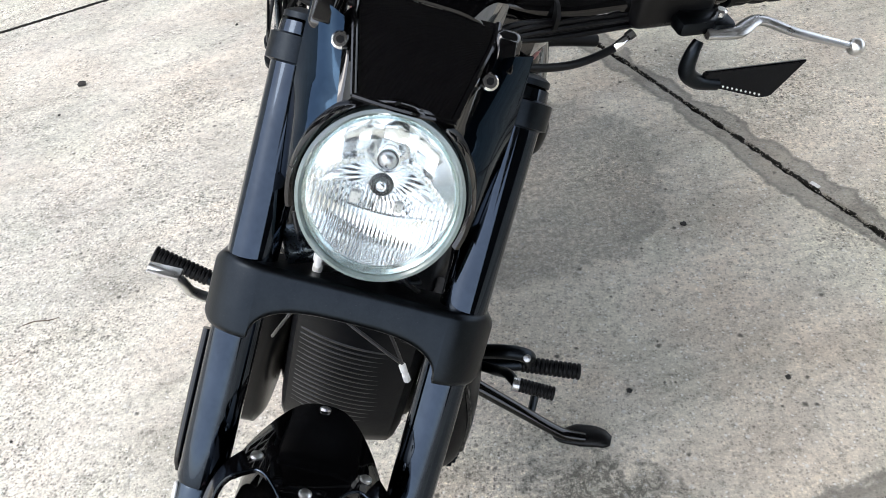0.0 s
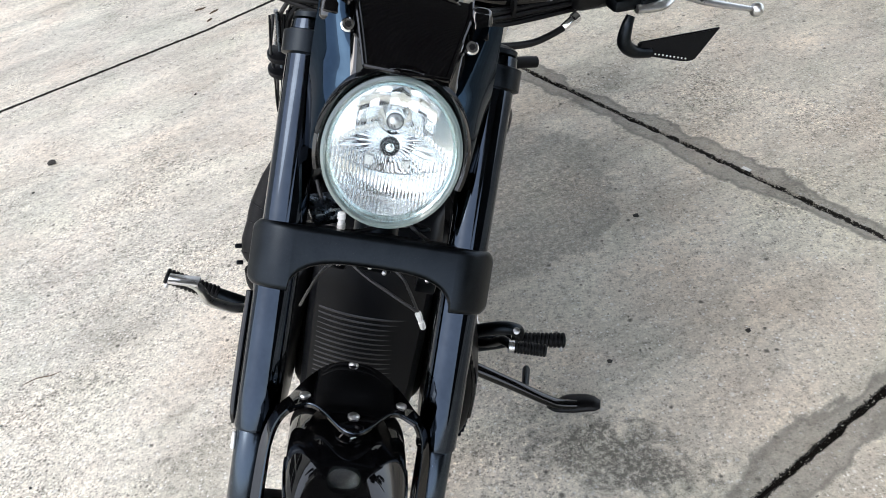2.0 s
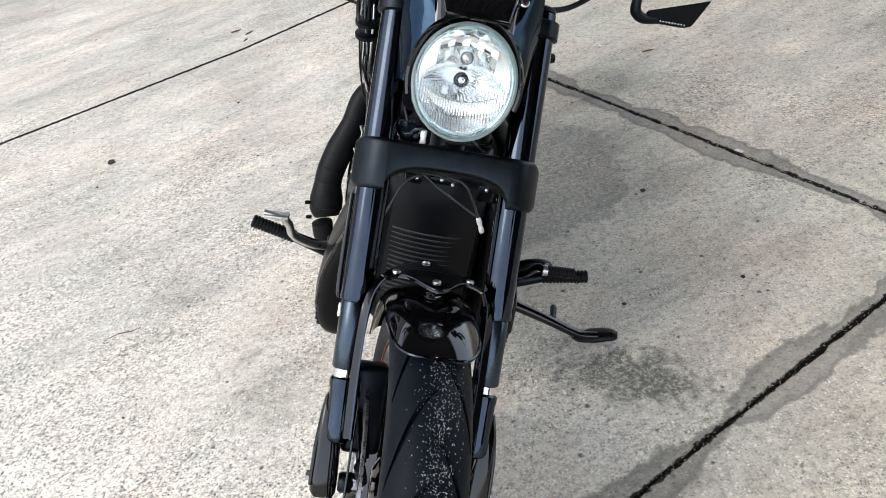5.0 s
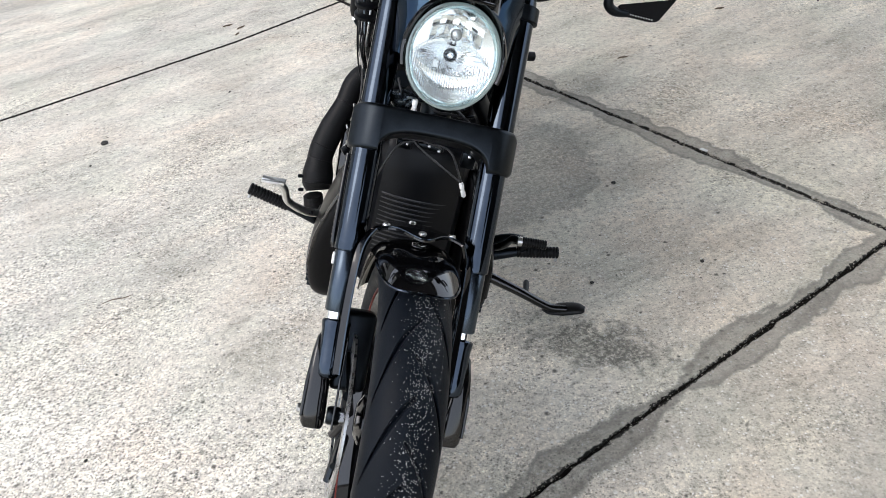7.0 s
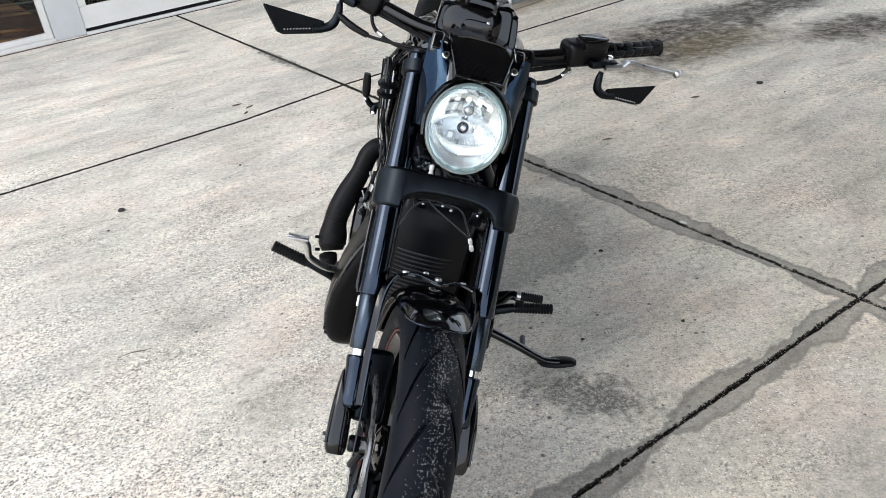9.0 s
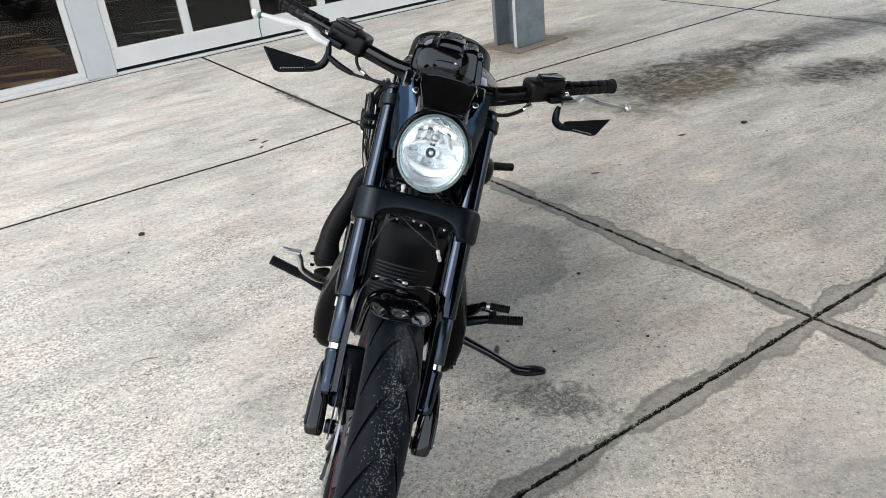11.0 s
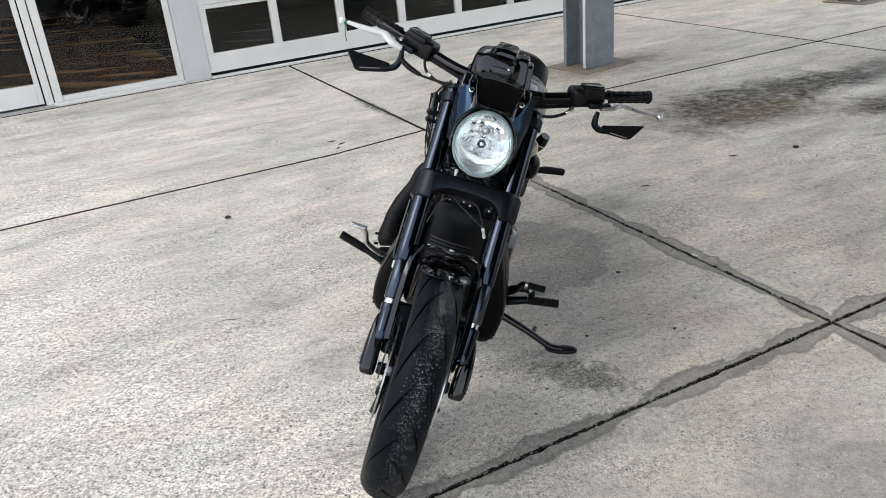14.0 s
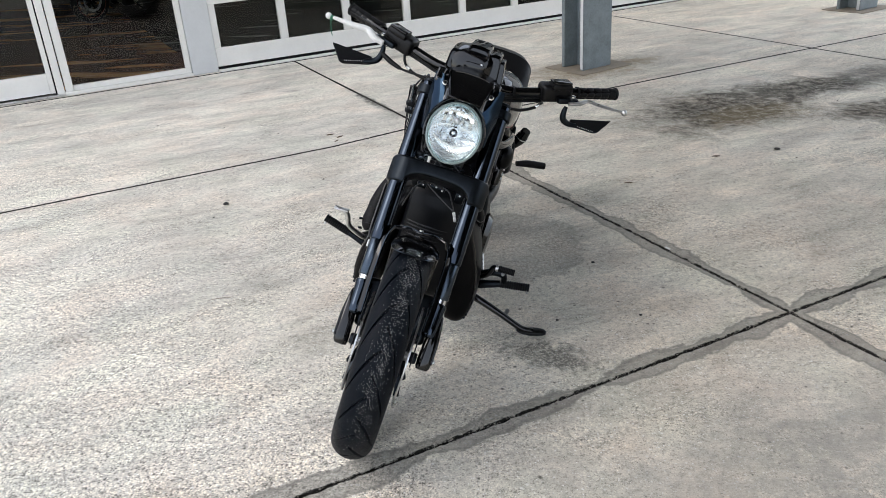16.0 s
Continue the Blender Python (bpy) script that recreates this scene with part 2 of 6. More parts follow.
    clump = noise_tex(t, 15, 8, 0.80, pos, 0.4)
    dapple = ramp(t, clump, [(0.38, (0.46, 0.46, 0.46)), (0.56, (1, 1, 1))])

    pits = ramp(t, noise_tex(t, 70, 6, 0.8, pos, 0.2), [(0.42, (0.35, 0.35, 0.35)), (0.54, (1, 1, 1))])

    def ragged_patch(x, y, rx, ry, turn, col, amount, seed_scale=3.0, ragged_by=1.1, core=0.35, pitted=False):
        """Spills and other patches: colour with ragged, dappled edges at (x, y)."""
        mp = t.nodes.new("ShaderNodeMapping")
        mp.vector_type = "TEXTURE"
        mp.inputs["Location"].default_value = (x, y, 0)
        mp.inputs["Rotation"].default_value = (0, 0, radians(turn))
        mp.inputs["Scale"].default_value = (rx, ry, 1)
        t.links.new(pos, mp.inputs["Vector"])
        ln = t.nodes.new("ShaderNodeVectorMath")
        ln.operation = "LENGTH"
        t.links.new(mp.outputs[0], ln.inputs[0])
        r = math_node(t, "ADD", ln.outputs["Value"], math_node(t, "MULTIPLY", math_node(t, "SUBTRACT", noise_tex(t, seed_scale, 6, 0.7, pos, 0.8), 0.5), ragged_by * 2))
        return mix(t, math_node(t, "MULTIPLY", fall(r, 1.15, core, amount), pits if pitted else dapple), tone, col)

    for args in (
        (1.58, 3.95, 0.86, 0.58, 34, (0.066, 0.056, 0.042), 1.0, 4.0, 0.8),
        (2.35, 4.48, 0.80, 0.34, 22, (0.085, 0.076, 0.060), 1.0, 4.0, 0.9),
        (2.65, 3.78, 0.55, 0.30, 16, (0.075, 0.064, 0.048), 1.0, 5.0, 0.9),
        (1.75, 3.80, 0.55, 0.26, 24, (0.24, 0.18, 0.085), 0.4, 6.0, 1.2),
        (3.3, 4.9, 0.8, 0.35, 20, (0.12, 0.115, 0.10), 0.8),
        (0.225, 0.78, 0.20, 0.10, -25, (0.10, 0.097, 0.086), 0.85, 16.0, 1.5, 0.35, True),
        # a darker grey patch under and beside the bike
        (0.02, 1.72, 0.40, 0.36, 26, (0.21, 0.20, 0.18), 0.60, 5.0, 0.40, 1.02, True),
        (0.78, 5.45, 0.70, 0.42, 31, (0.27, 0.20, 0.12), 0.75, 5.0, 0.8),
        (1.25, 5.70, 0.40, 0.16, 31, (0.27, 0.20, 0.12), 0.55, 5.0),
        # a broad greyer patch over the front right slab
        (1.15, 0.05, 1.15, 0.62, 31, (0.31, 0.295, 0.265), 0.80, 2.0, 0.7),
        (-0.52, 0.42, 0.16, 0.10, 10, (0.25, 0.24, 0.22), 0.35, 8.0),
        (-1.0, 4.6, 0.05, 0.55, 31, (0.07, 0.066, 0.06), 0.9, 9.0),
    ):
        tone = ragged_patch(*args)
    t.links.new(tone, b.inputs["Base Color"])
    height = math_node(t, "ADD", math_node(t, "MULTIPLY", fine, 0.6), math_node(t, "MULTIPLY", grit, 0.4))
    bump(t, b, height, 0.9, 0.005)
    return m


M_CONCRETE = concrete("broom finished concrete")
M_YARD = concrete("old yard concrete", joints=False)
M_FILL = worn("packed joint dirt", (0.009, 0.008, 0.007), 0.95, scale=60, relief=0.6, spec=0.03, dust=0.5)
M_GLOSS = worn("gloss black paint", (0.0015, 0.0015, 0.0018), 0.04, coat=0.0, scale=14, spread=0.02, dust=0.02, spec=0.5)
M_PIANO = worn("mirror gloss black lacquer", (0.0015, 0.0016, 0.002), 0.025, scale=14, spread=0.012, dust=0.015, spec=0.85)
# black cowl; the sky's blue reflection is put into its colour
M_COWL = worn("black cowl with reflected sky tint", (0.014, 0.025, 0.041), 0.05, metal=1.0, scale=14, spread=0.02)
M_SHROUD = worn("black moulded shroud", (0.0022, 0.0022, 0.0026), 0.32, scale=20, spread=0.06, dust=0.03, spec=0.10)
M_SATIN = worn("satin blue black coating", (0.0185, 0.022, 0.026), 0.36, metal=1.0, scale=40, spread=0.08, relief=0.05, dust=0.03)
M_SLIDER = worn("blue grey anodised sleeve", (0.050, 0.064, 0.082), 0.24, metal=1.0, scale=30, spread=0.05, tones=0.05)
M_TUBE = worn("blue black anodised finish", (0.035, 0.044, 0.058), 0.055, metal=1.0, scale=20, spread=0.03)
M_MATTE = worn("matte black plastic", (0.0030, 0.0035, 0.0046), 0.38, scale=50, spread=0.08, relief=0.1, dust=0.03, spec=0.16)
M_RUBBER = worn("tyre rubber", (0.0036, 0.0052, 0.0080), 0.46, scale=60, spread=0.1, relief=0.2, dust=0.025, spec=0.08)
M_GRIP = worn("black rubber", (0.0042, 0.0044, 0.005), 0.45, scale=60, spread=0.1, relief=0.15, spec=0.17)
M_CHROME = worn("chrome", (0.78, 0.79, 0.8), 0.09, metal=1.0, scale=40, spread=0.05)
M_STEEL = worn("bare steel", (0.5, 0.5, 0.5), 0.3, metal=1.0, scale=50, spread=0.12)
M_ALU = worn("brushed aluminium", (0.62, 0.62, 0.61), 0.34, metal=1.0, scale=60, spread=0.12)
M_ENGINE = worn("black engine casting", (0.003, 0.003, 0.0033), 0.36, scale=40, spread=0.14, relief=0.12, dust=0.05, spec=0.22)
M_EXHAUST = worn("black exhaust coating", (0.008, 0.008, 0.0085), 0.44, scale=18, spread=0.16, relief=0.10, dust=0.10, spec=0.11)
M_HOSE = worn("grey braided line", (0.022, 0.022, 0.023), 0.35, scale=200, spread=0.1, relief=0.3)
M_THREAD = worn("green thread", (0.03, 0.16, 0.09), 0.8, scale=200)
M_SEAT = worn("black vinyl", (0.005, 0.005, 0.0055), 0.45, scale=70, spread=0.1, relief=0.25, spec=0.22)
M_RED = worn("red pinstripe", (0.24, 0.045, 0.035), 0.35, scale=40)
M_WHITE = worn("white decal", (0.75, 0.75, 0.73), 0.4, scale=40)
M_RIM = worn("greenish moulded glass rim", (0.155, 0.20, 0.195), 0.07, scale=30, spread=0.04, coat=0.8)
M_BLOCK = worn("blue grey cast metal", (0.13, 0.16, 0.19), 0.28, metal=1.0, scale=40)
M_WALL = worn("greenish silver lamp wall", (0.50, 0.575, 0.57), 0.13, metal=0.85, scale=30, spread=0.05)
M_FRAME = worn("white aluminium frame paint", (0.78, 0.765, 0.725), 0.42, scale=5, spread=0.08, dust=0.08, tones=0.05)
M_POST = worn("pale grey panel paint", (0.60, 0.61, 0.61), 0.5, scale=5, spread=0.1, dust=0.1, tones=0.06)
M_COLUMN = worn("blue grey steel paint", (0.18, 0.21, 0.222), 0.45, scale=7, spread=0.15, relief=0.1, dust=0.2, tones=0.35)
M_RUST = worn("rust stained mortar", (0.27, 0.225, 0.17), 0.85, scale=25, spread=0.1, relief=0.3)
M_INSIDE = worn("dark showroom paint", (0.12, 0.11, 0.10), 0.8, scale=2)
# for the unseen wall that only blocks light
M_FAR = worn("dark light-blocking surface", (0.045, 0.045, 0.043), 0.9, scale=2, relief=0.1)
M_PLASTER = worn("pale wall paint", (0.5, 0.5, 0.48), 0.8, scale=3, relief=0.1)


def clear_glass(name, tint, rough=0.01):
    m, t, b = mat(name, tint, rough)
    b.inputs["Transmission Weight"].default_value = 1.0
    b.inputs["IOR"].default_value = 1.33
    c = coords(t)
    bump(t, b, noise_tex(t, 1.2, 1, 0.5, c), 0.008, 0.01)
    return m


M_PANE = clear_glass("window glass", (0.75, 0.76, 0.74))
M_LENS = clear_glass("headlamp glass", (0.95, 0.985, 0.985))

# the tan streaks are window reflections put into the floor's colour
m, t, b = mat("showroom floor", (0.05, 0.03, 0.02), 0.22)
c = coords(t)
mp = t.nodes.new("ShaderNodeMapping")
mp.inputs["Rotation"].default_value = (0, 0, radians(-28))
mp.inputs["Scale"].default_value = (0.24, 1.5, 1.0)
t.links.new(c, mp.inputs["Vector"])
t.links.new(ramp(t, noise_tex(t, 1.6, 5, 0.6, mp.outputs[0]), [(0.42, (0.13, 0.055, 0.036)), (0.54, (0.21, 0.092, 0.058)), (0.61, (0.85, 0.50, 0.23))]), b.inputs["Base Color"])
M_SHOPFLOOR = m

# floor added to darken the garage panes; its pale streaks are painted reflections
m, t, b = mat("bay floor with painted reflections", (0.05, 0.052, 0.047), 0.2)
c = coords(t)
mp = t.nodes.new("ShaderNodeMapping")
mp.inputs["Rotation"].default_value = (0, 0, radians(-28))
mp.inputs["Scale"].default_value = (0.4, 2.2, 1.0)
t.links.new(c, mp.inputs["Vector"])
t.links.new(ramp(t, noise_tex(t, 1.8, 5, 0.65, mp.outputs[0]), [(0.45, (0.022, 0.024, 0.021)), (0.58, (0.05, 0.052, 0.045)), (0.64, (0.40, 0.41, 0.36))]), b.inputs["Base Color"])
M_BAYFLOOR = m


# ---- mesh helpers ----
def mesh_ob(name, verts, faces, material, smooth=True):
    me = bpy.data.meshes.new(name)
    me.from_pydata([tuple(v) for v in verts], [], faces)
    me.validate()
    bm = bmesh.new()
    bm.from_mesh(me)
    bmesh.ops.recalc_face_normals(bm, faces=bm.faces)
    bm.to_mesh(me)
    bm.free()
    if material:
        me.materials.append(material)
    if smooth:
        me.shade_smooth()
        me.set_sharp_from_angle(angle=radians(38))
    return new(name, me)


STEER = Matrix.Identity(4)


def part(name, geo, material, parent, label="", steer=False, smooth=True):
    """One mesh object under a thing or a part. geo: (verts, faces) in the thing's own axes."""
    verts, faces = geo
    if steer:
        verts = [STEER @ Vector(v) for v in verts]
    ob = mesh_ob(name, verts, faces, material, smooth)
    ob.parent = parent
    if label:
        ob["label"] = label
    return ob


def join(*geos):
    verts, faces = [], []
    for v, f in geos:
        k = len(verts)
        verts += [Vector(p) for p in v]
        faces += [tuple(i + k for i in q) for q in f]
    return verts, faces


def moved(geo, m):
    return [m @ Vector(v) for v in geo[0]], geo[1]


def from_bm(bm):
    bm.verts.index_update()
    out = [v.co.copy() for v in bm.verts], [tuple(v.index for v in f.verts) for f in bm.faces]
    bm.free()
    return out


def box(size, at=(0, 0, 0), edge=0.004, seg=2, turn=(0, 0, 0)):
    bm = bmesh.new()
    bmesh.ops.create_cube(bm, size=1)
    for v in bm.verts:
        v.co = Vector((v.co.x * size[0], v.co.y * size[1], v.co.z * size[2]))
    if edge:
        bmesh.ops.bevel(bm, geom=list(bm.edges), offset=min(edge, min(size) * 0.45), segments=seg, affect="EDGES", profile=0.5)
    g = from_bm(bm)
    return moved(g, pose(*at, *turn))


def spline(points, n=8):
    """A smooth run through the points."""
    p = [Vector(q) for q in points]
    if len(p) < 3:
        return p
    p = [2 * p[0] - p[1]] + p + [2 * p[-1] - p[-2]]
    out = []
    for i in range(1, len(p) - 2):
        a, b, c, d = p[i - 1:i + 3]
        for k in range(n):
            u = k / n
            out.append(0.5 * (2 * b + (c - a) * u + (2 * a - 5 * b + 4 * c - d) * u * u + (3 * b - a - 3 * c + d) * u ** 3))
    out.append(p[-2])
    return out


def sweep(points, radius, sides=12, n=8, flat=1.0):
    """A round bar along a smooth run. radius: one number, or one for each point given; flat squeezes it in z."""
    path = spline(points, n)
    if not isinstance(radius, (int, float)):
        r0 = list(radius)
        rs = [r0[0]] if len(path) == 1 else []
        for i in range(len(path)):
            u = i / (len(path) - 1) * (len(r0) - 1)
            k = min(int(u), len(r0) - 2)
            rs.append(r0[k] + (r0[k + 1] - r0[k]) * (u - k))
    else:
        rs = [radius] * len(path)
    verts, faces = [], []
    up = Vector((0.13, 0.2, 1.0)).normalized()
    for i, p in enumerate(path):
        d = (path[min(i + 1, len(path) - 1)] - path[max(i - 1, 0)]).normalized()
        x = d.cross(up)
        if x.length < 0.05:
            x = d.cross(Vector((1, 0, 0)))
        x.normalize()
        y = x.cross(d).normalized()
        up = y
        for k in range(sides):
            w = 2 * math.pi * k / sides
            verts.append(p + (x * math.cos(w) + y * math.sin(w) * flat) * rs[i])
    for i in range(len(path) - 1):
        for k in range(sides):
            j = (k + 1) % sides
            faces.append((i * sides + k, i * sides + j, (i + 1) * sides + j, (i + 1) * sides + k))
    faces.append(tuple(reversed(range(sides))))
    faces.append(tuple((len(path) - 1) * sides + k for k in range(sides)))
    return verts, faces


def lathe(profile, axis_from, axis_to, sides=32, closed=False):
    """A turned piece: profile rows are (share of the way along the axis in metres, radius)."""
    a, d = Vector(axis_from), (Vector(axis_to) - Vector(axis_from)).normalized()
    x = d.orthogonal().normalized()
    y = d.cross(x)
    verts, faces = [], []
    for h, r in profile:
        for k in range(sides):
            w = 2 * math.pi * k / sides
            verts.append(a + d * h + (x * math.cos(w) + y * math.sin(w)) * max(r, 1e-5))
    for i in range(len(profile) - 1):
        for k in range(sides):
            j = (k + 1) % sides
            faces.append((i * sides + k, i * sides + j, (i + 1) * sides + j, (i + 1) * sides + k))
    if closed:
        last = (len(profile) - 1) * sides
        for k in range(sides):
            j = (k + 1) % sides
            faces.append((last + k, last + j, j, k))
        return verts, faces
    faces.append(tuple(reversed(range(sides))))
    faces.append(tuple((len(profile) - 1) * sides + k for k in range(sides)))
    return verts, faces


def slab(outline, depth, place, edge=0.003, seg=2):
    """A flat outline (u, v) given thickness along w (depth = (w0, w1)) and soft edges; place(u, v, w) sets it in the thing."""
    bm = bmesh.new()
    vs = [bm.verts.new((u, v, depth[0])) for u, v in outline]
    f = bm.faces.new(vs)
    ex = bmesh.ops.extrude_face_region(bm, geom=[f])
    for v in ex["geom"]:
        if isinstance(v, bmesh.types.BMVert):
            v.co.z = depth[1]
    bmesh.ops.recalc_face_normals(bm, faces=bm.faces)
    if edge:
        rim = [e for e in bm.edges if abs(e.verts[0].co.z - e.verts[1].co.z) < 1e-6]
        bmesh.ops.bevel(bm, geom=rim, offset=edge, segments=seg, affect="EDGES", profile=0.5)
    g = from_bm(bm)
    return [Vector(place(*v)) for v in g[0]], g[1]


def grid(nu, nv, fn, close_u=False):
    verts = [Vector(fn(i / (nu if close_u else nu - 1), j / (nv - 1))) for i in range(nu) for j in range(nv)]
    faces = []
    for i in range(nu if close_u else nu - 1):
        k = (i + 1) % nu
        for j in range(nv - 1):
            faces.append((i * nv + j, k * nv + j, k * nv + j + 1, i * nv + j + 1))
    return verts, faces


def shell(geo, thick):
    """Gives an open sheet a thickness."""
    me = bpy.data.meshes.new("tmp")
    me.from_pydata([tuple(v) for v in geo[0]], [], geo[1])
    bm = bmesh.new()
    bm.from_mesh(me)
    bmesh.ops.recalc_face_normals(bm, faces=bm.faces)
    bmesh.ops.solidify(bm, geom=list(bm.faces), thickness=thick)
    g = from_bm(bm)
    bpy.data.meshes.remove(me)
    return g


def loft(sections, cap=True):
    """Rings of equal length joined in order."""
    n = len(sections[0])
    verts = [Vector(p) for s in sections for p in s]
    faces = []
    for i in range(len(sections) - 1):
        for k in range(n):
            j = (k + 1) % n
            faces.append((i * n + k, i * n + j, (i + 1) * n + j, (i + 1) * n + k))
    if cap:
        faces.append(tuple(reversed(range(n))))
        faces.append(tuple((len(sections) - 1) * n + k for k in range(n)))
    return verts, faces


def oval(cx, cy, cz, rx, rz, n=28, power=2.6, squash=0.0):
    """A rounded ring in the x-z plane at y = cy."""
    out = []
    for k in range(n):
        w = 2 * math.pi * k / n
        c, s = math.cos(w), math.sin(w)
        out.append((cx + rx * math.copysign(abs(c) ** (2 / power), c) * (1 - squash * s), cy, cz + rz * math.copysign(abs(s) ** (2 / power), s)))
    return out


# ---- ground ----
ground = tagged(mesh_ob("ground", [(-400, -400, -0.03), (400, -400, -0.03), (400, 400, -0.03), (-400, 400, -0.03)], [(0, 1, 2, 3)], M_YARD, False),
                "weathered grey concrete yard reaching into the distance", "ground", kind="structure")
pavement = tagged(new("pavement"), "pale speckled concrete slabs with dark dirt-filled joints", "pavement", kind="structure")

def crumble(a, b, n):
    """How far an edge has broken back at a place: much along the joints in front, little along the far ones."""
    worn_here = abs(b - JOINT_B) < 0.1 or (abs(a - JOINT_A) < 0.1 and b < JOINT_B + STEP_B * 0.9)
    k = 1.0 if worn_here else 0.65
    p = Vector((a, b, n * 3.7))
    g = 0.0042 + k * (0.0014 + 0.0040 * noise.noise(p * 6) + 0.0050 * noise.noise(p * 26 + Vector((9, 2, 4))) + 0.0026 * noise.noise(p * 75))
    return max(0.0016, g)


def slab_piece(a0, a1, b0, b1, n, step):
    """A slab with crumbled upper edges."""
    per_a, per_b = int((a1 - a0) / step), int((b1 - b0) / step)
    top = [(a0 + (a1 - a0) * i / per_a, b0) for i in range(per_a)]
    top += [(a1, b0 + (b1 - b0) * i / per_b) for i in range(per_b)]
    top += [(a1 - (a1 - a0) * i / per_a, b1) for i in range(per_a)]
    top += [(a0, b1 - (b1 - b0) * i / per_b) for i in range(per_b)]
    k = len(top)
    inner, rings = [], [[], [], []]
    for i, (a, b) in enumerate(top):
        corner = min(abs(a - a0), abs(a - a1)) < 0.03 and min(abs(b - b0), abs(b - b1)) < 0.03
        g = 0.006 if corner else crumble(a, b, n)
        inner.append(laid(min(max(a, a0 + 0.06), a1 - 0.06), min(max(b, b0 + 0.06), b1 - 0.06)))
        for ring, (inset, z) in zip(rings, ((1.35, 0.0), (0.95, -0.003), (0.8, -0.026))):
            q = g * inset
            ring.append(laid(min(max(a, a0 + q), a1 - q), min(max(b, b0 + q), b1 - q), z))
    # the inner sheet needs only its four corners and the strip round it
    verts = inner + rings[0] + rings[1] + rings[2]
    faces = [tuple(range(k))]
    for r in range(3):
        for i in range(k):
            j = (i + 1) % k
            faces.append((r * k + i, (r + 1) * k + i, (r + 1) * k + j, r * k + j))
    return verts, faces


WALL_AT, WALL_TURN = Vector((-3.05, 6.03, 0)), 32.5
count = 0
for ia in range(-4, 5):
    for ib in range(-3, 2):
        a0, b0 = JOINT_A + ia * STEP_A, JOINT_B + ib * STEP_B
        b1 = b0 + STEP_B
        if ib == 1:
            b1 = 9.4
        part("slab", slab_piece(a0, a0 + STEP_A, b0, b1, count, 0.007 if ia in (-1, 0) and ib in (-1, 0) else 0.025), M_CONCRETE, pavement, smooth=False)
        count += 1


def filler_strip(p0, p1, step):
    """Packed dirt in a joint: a lumpy ribbon a little below the slabs."""
    p0, p1 = Vector(p0), Vector(p1)
    d = (p1 - p0).normalized()
    n = Vector((-d.y, d.x, 0))
    k = max(2, int((p1 - p0).length / step))

    def at(i, j):
        p = p0.lerp(p1, i) + n * (0.036 * (j - 0.5))
        return (p.x, p.y, -0.0075 + 0.0045 * noise.noise(p * 45) + 0.003 * noise.noise(p * 120))
    return grid(k, 7, at)


strips = []
for ia in range(-4, 6):
    for b0, b1, st in ((-10, -1.2, 0.05), (-1.2, 3.4, 0.008), (3.4, 9.3, 0.05)):
        strips.append(filler_strip(on_slabs(JOINT_A + ia * STEP_A, b0), on_slabs(JOINT_A + ia * STEP_A, b1), st if ia == 0 else 0.05))
for ib in range(-2, 2):
    b_ = JOINT_B + ib * STEP_B
    mid = JOINT_A - SKEW_MOST / SKEW
    for a0, a1, st in ((-14, mid - 2.0, 0.05), (mid - 2.0, mid, 0.008), (mid, JOINT_A, 0.008), (JOINT_A, JOINT_A + 1.2, 0.008), (JOINT_A + 1.2, 21, 0.05)):
        strips.append(filler_strip(laid(a0, b_), laid(a1, b_), st if ib == 0 else 0.05))
part("joint_filler", join(*strips), M_FILL, pavement, "dark packed dirt in the slab joints")

# pale grains caught in the joints in front
rng = random.Random(3)
verts, faces = [], []
for k in range(900):
    if k % 2:
        p = Vector(laid(rng.uniform(-0.8, 2.2), JOINT_B + rng.gauss(0, 0.007)))
    else:
        p = Vector(laid(JOINT_A + rng.gauss(0, 0.007), rng.uniform(0.0, 2.6)))
    p.z = rng.uniform(-0.005, 0.0005)
    r = rng.uniform(0.0008, 0.0028) * rng.uniform(0.5, 1.0)
    base = len(verts)
    for q in ((1, 0, 0.1), (-1, 0.1, 0), (0.1, 1, 0), (0, -1, 0.1), (0, 0, 1), (0, 0, -1)):
        verts.append(p + Vector(q) * r * rng.uniform(0.6, 1.3))
    for f in ((0, 2, 4), (2, 1, 4), (1, 3, 4), (3, 0, 4), (2, 0, 5), (1, 2, 5), (3, 1, 5), (0, 3, 5)):
        faces.append(tuple(base + i for i in f))
M_GRAIN = worn("pale sand grain", (0.42, 0.39, 0.33), 0.85, scale=90, tones=0.5)
grit_ob = part("joint_grit", (verts, faces), M_GRAIN, pavement, "pale sand grains lying in the slab joints", smooth=False)
grit_ob["kind"] = "stuff"

# ---- shop front ----
FRONT = Matrix.Translation(WALL_AT) @ pose(0, 0, 0, 0, 0, WALL_TURN)


def bar(w0, w1, z0, z1, d0, d1, edge=0.004):
    """A straight piece of the shop front: along the wall, upwards, and into the building."""
    return moved(box((w1 - w0, d1 - d0, z1 - z0), ((w0 + w1) / 2, (d0 + d1) / 2, (z0 + z1) / 2), edge, 1), FRONT)


def pane(w0, w1, z0, z1, d=0.05):
    return bar(w0, w1, z0, z1, d, d + 0.008, 0)


def no_shadow(ob):
    ob.visible_shadow = False
    return ob


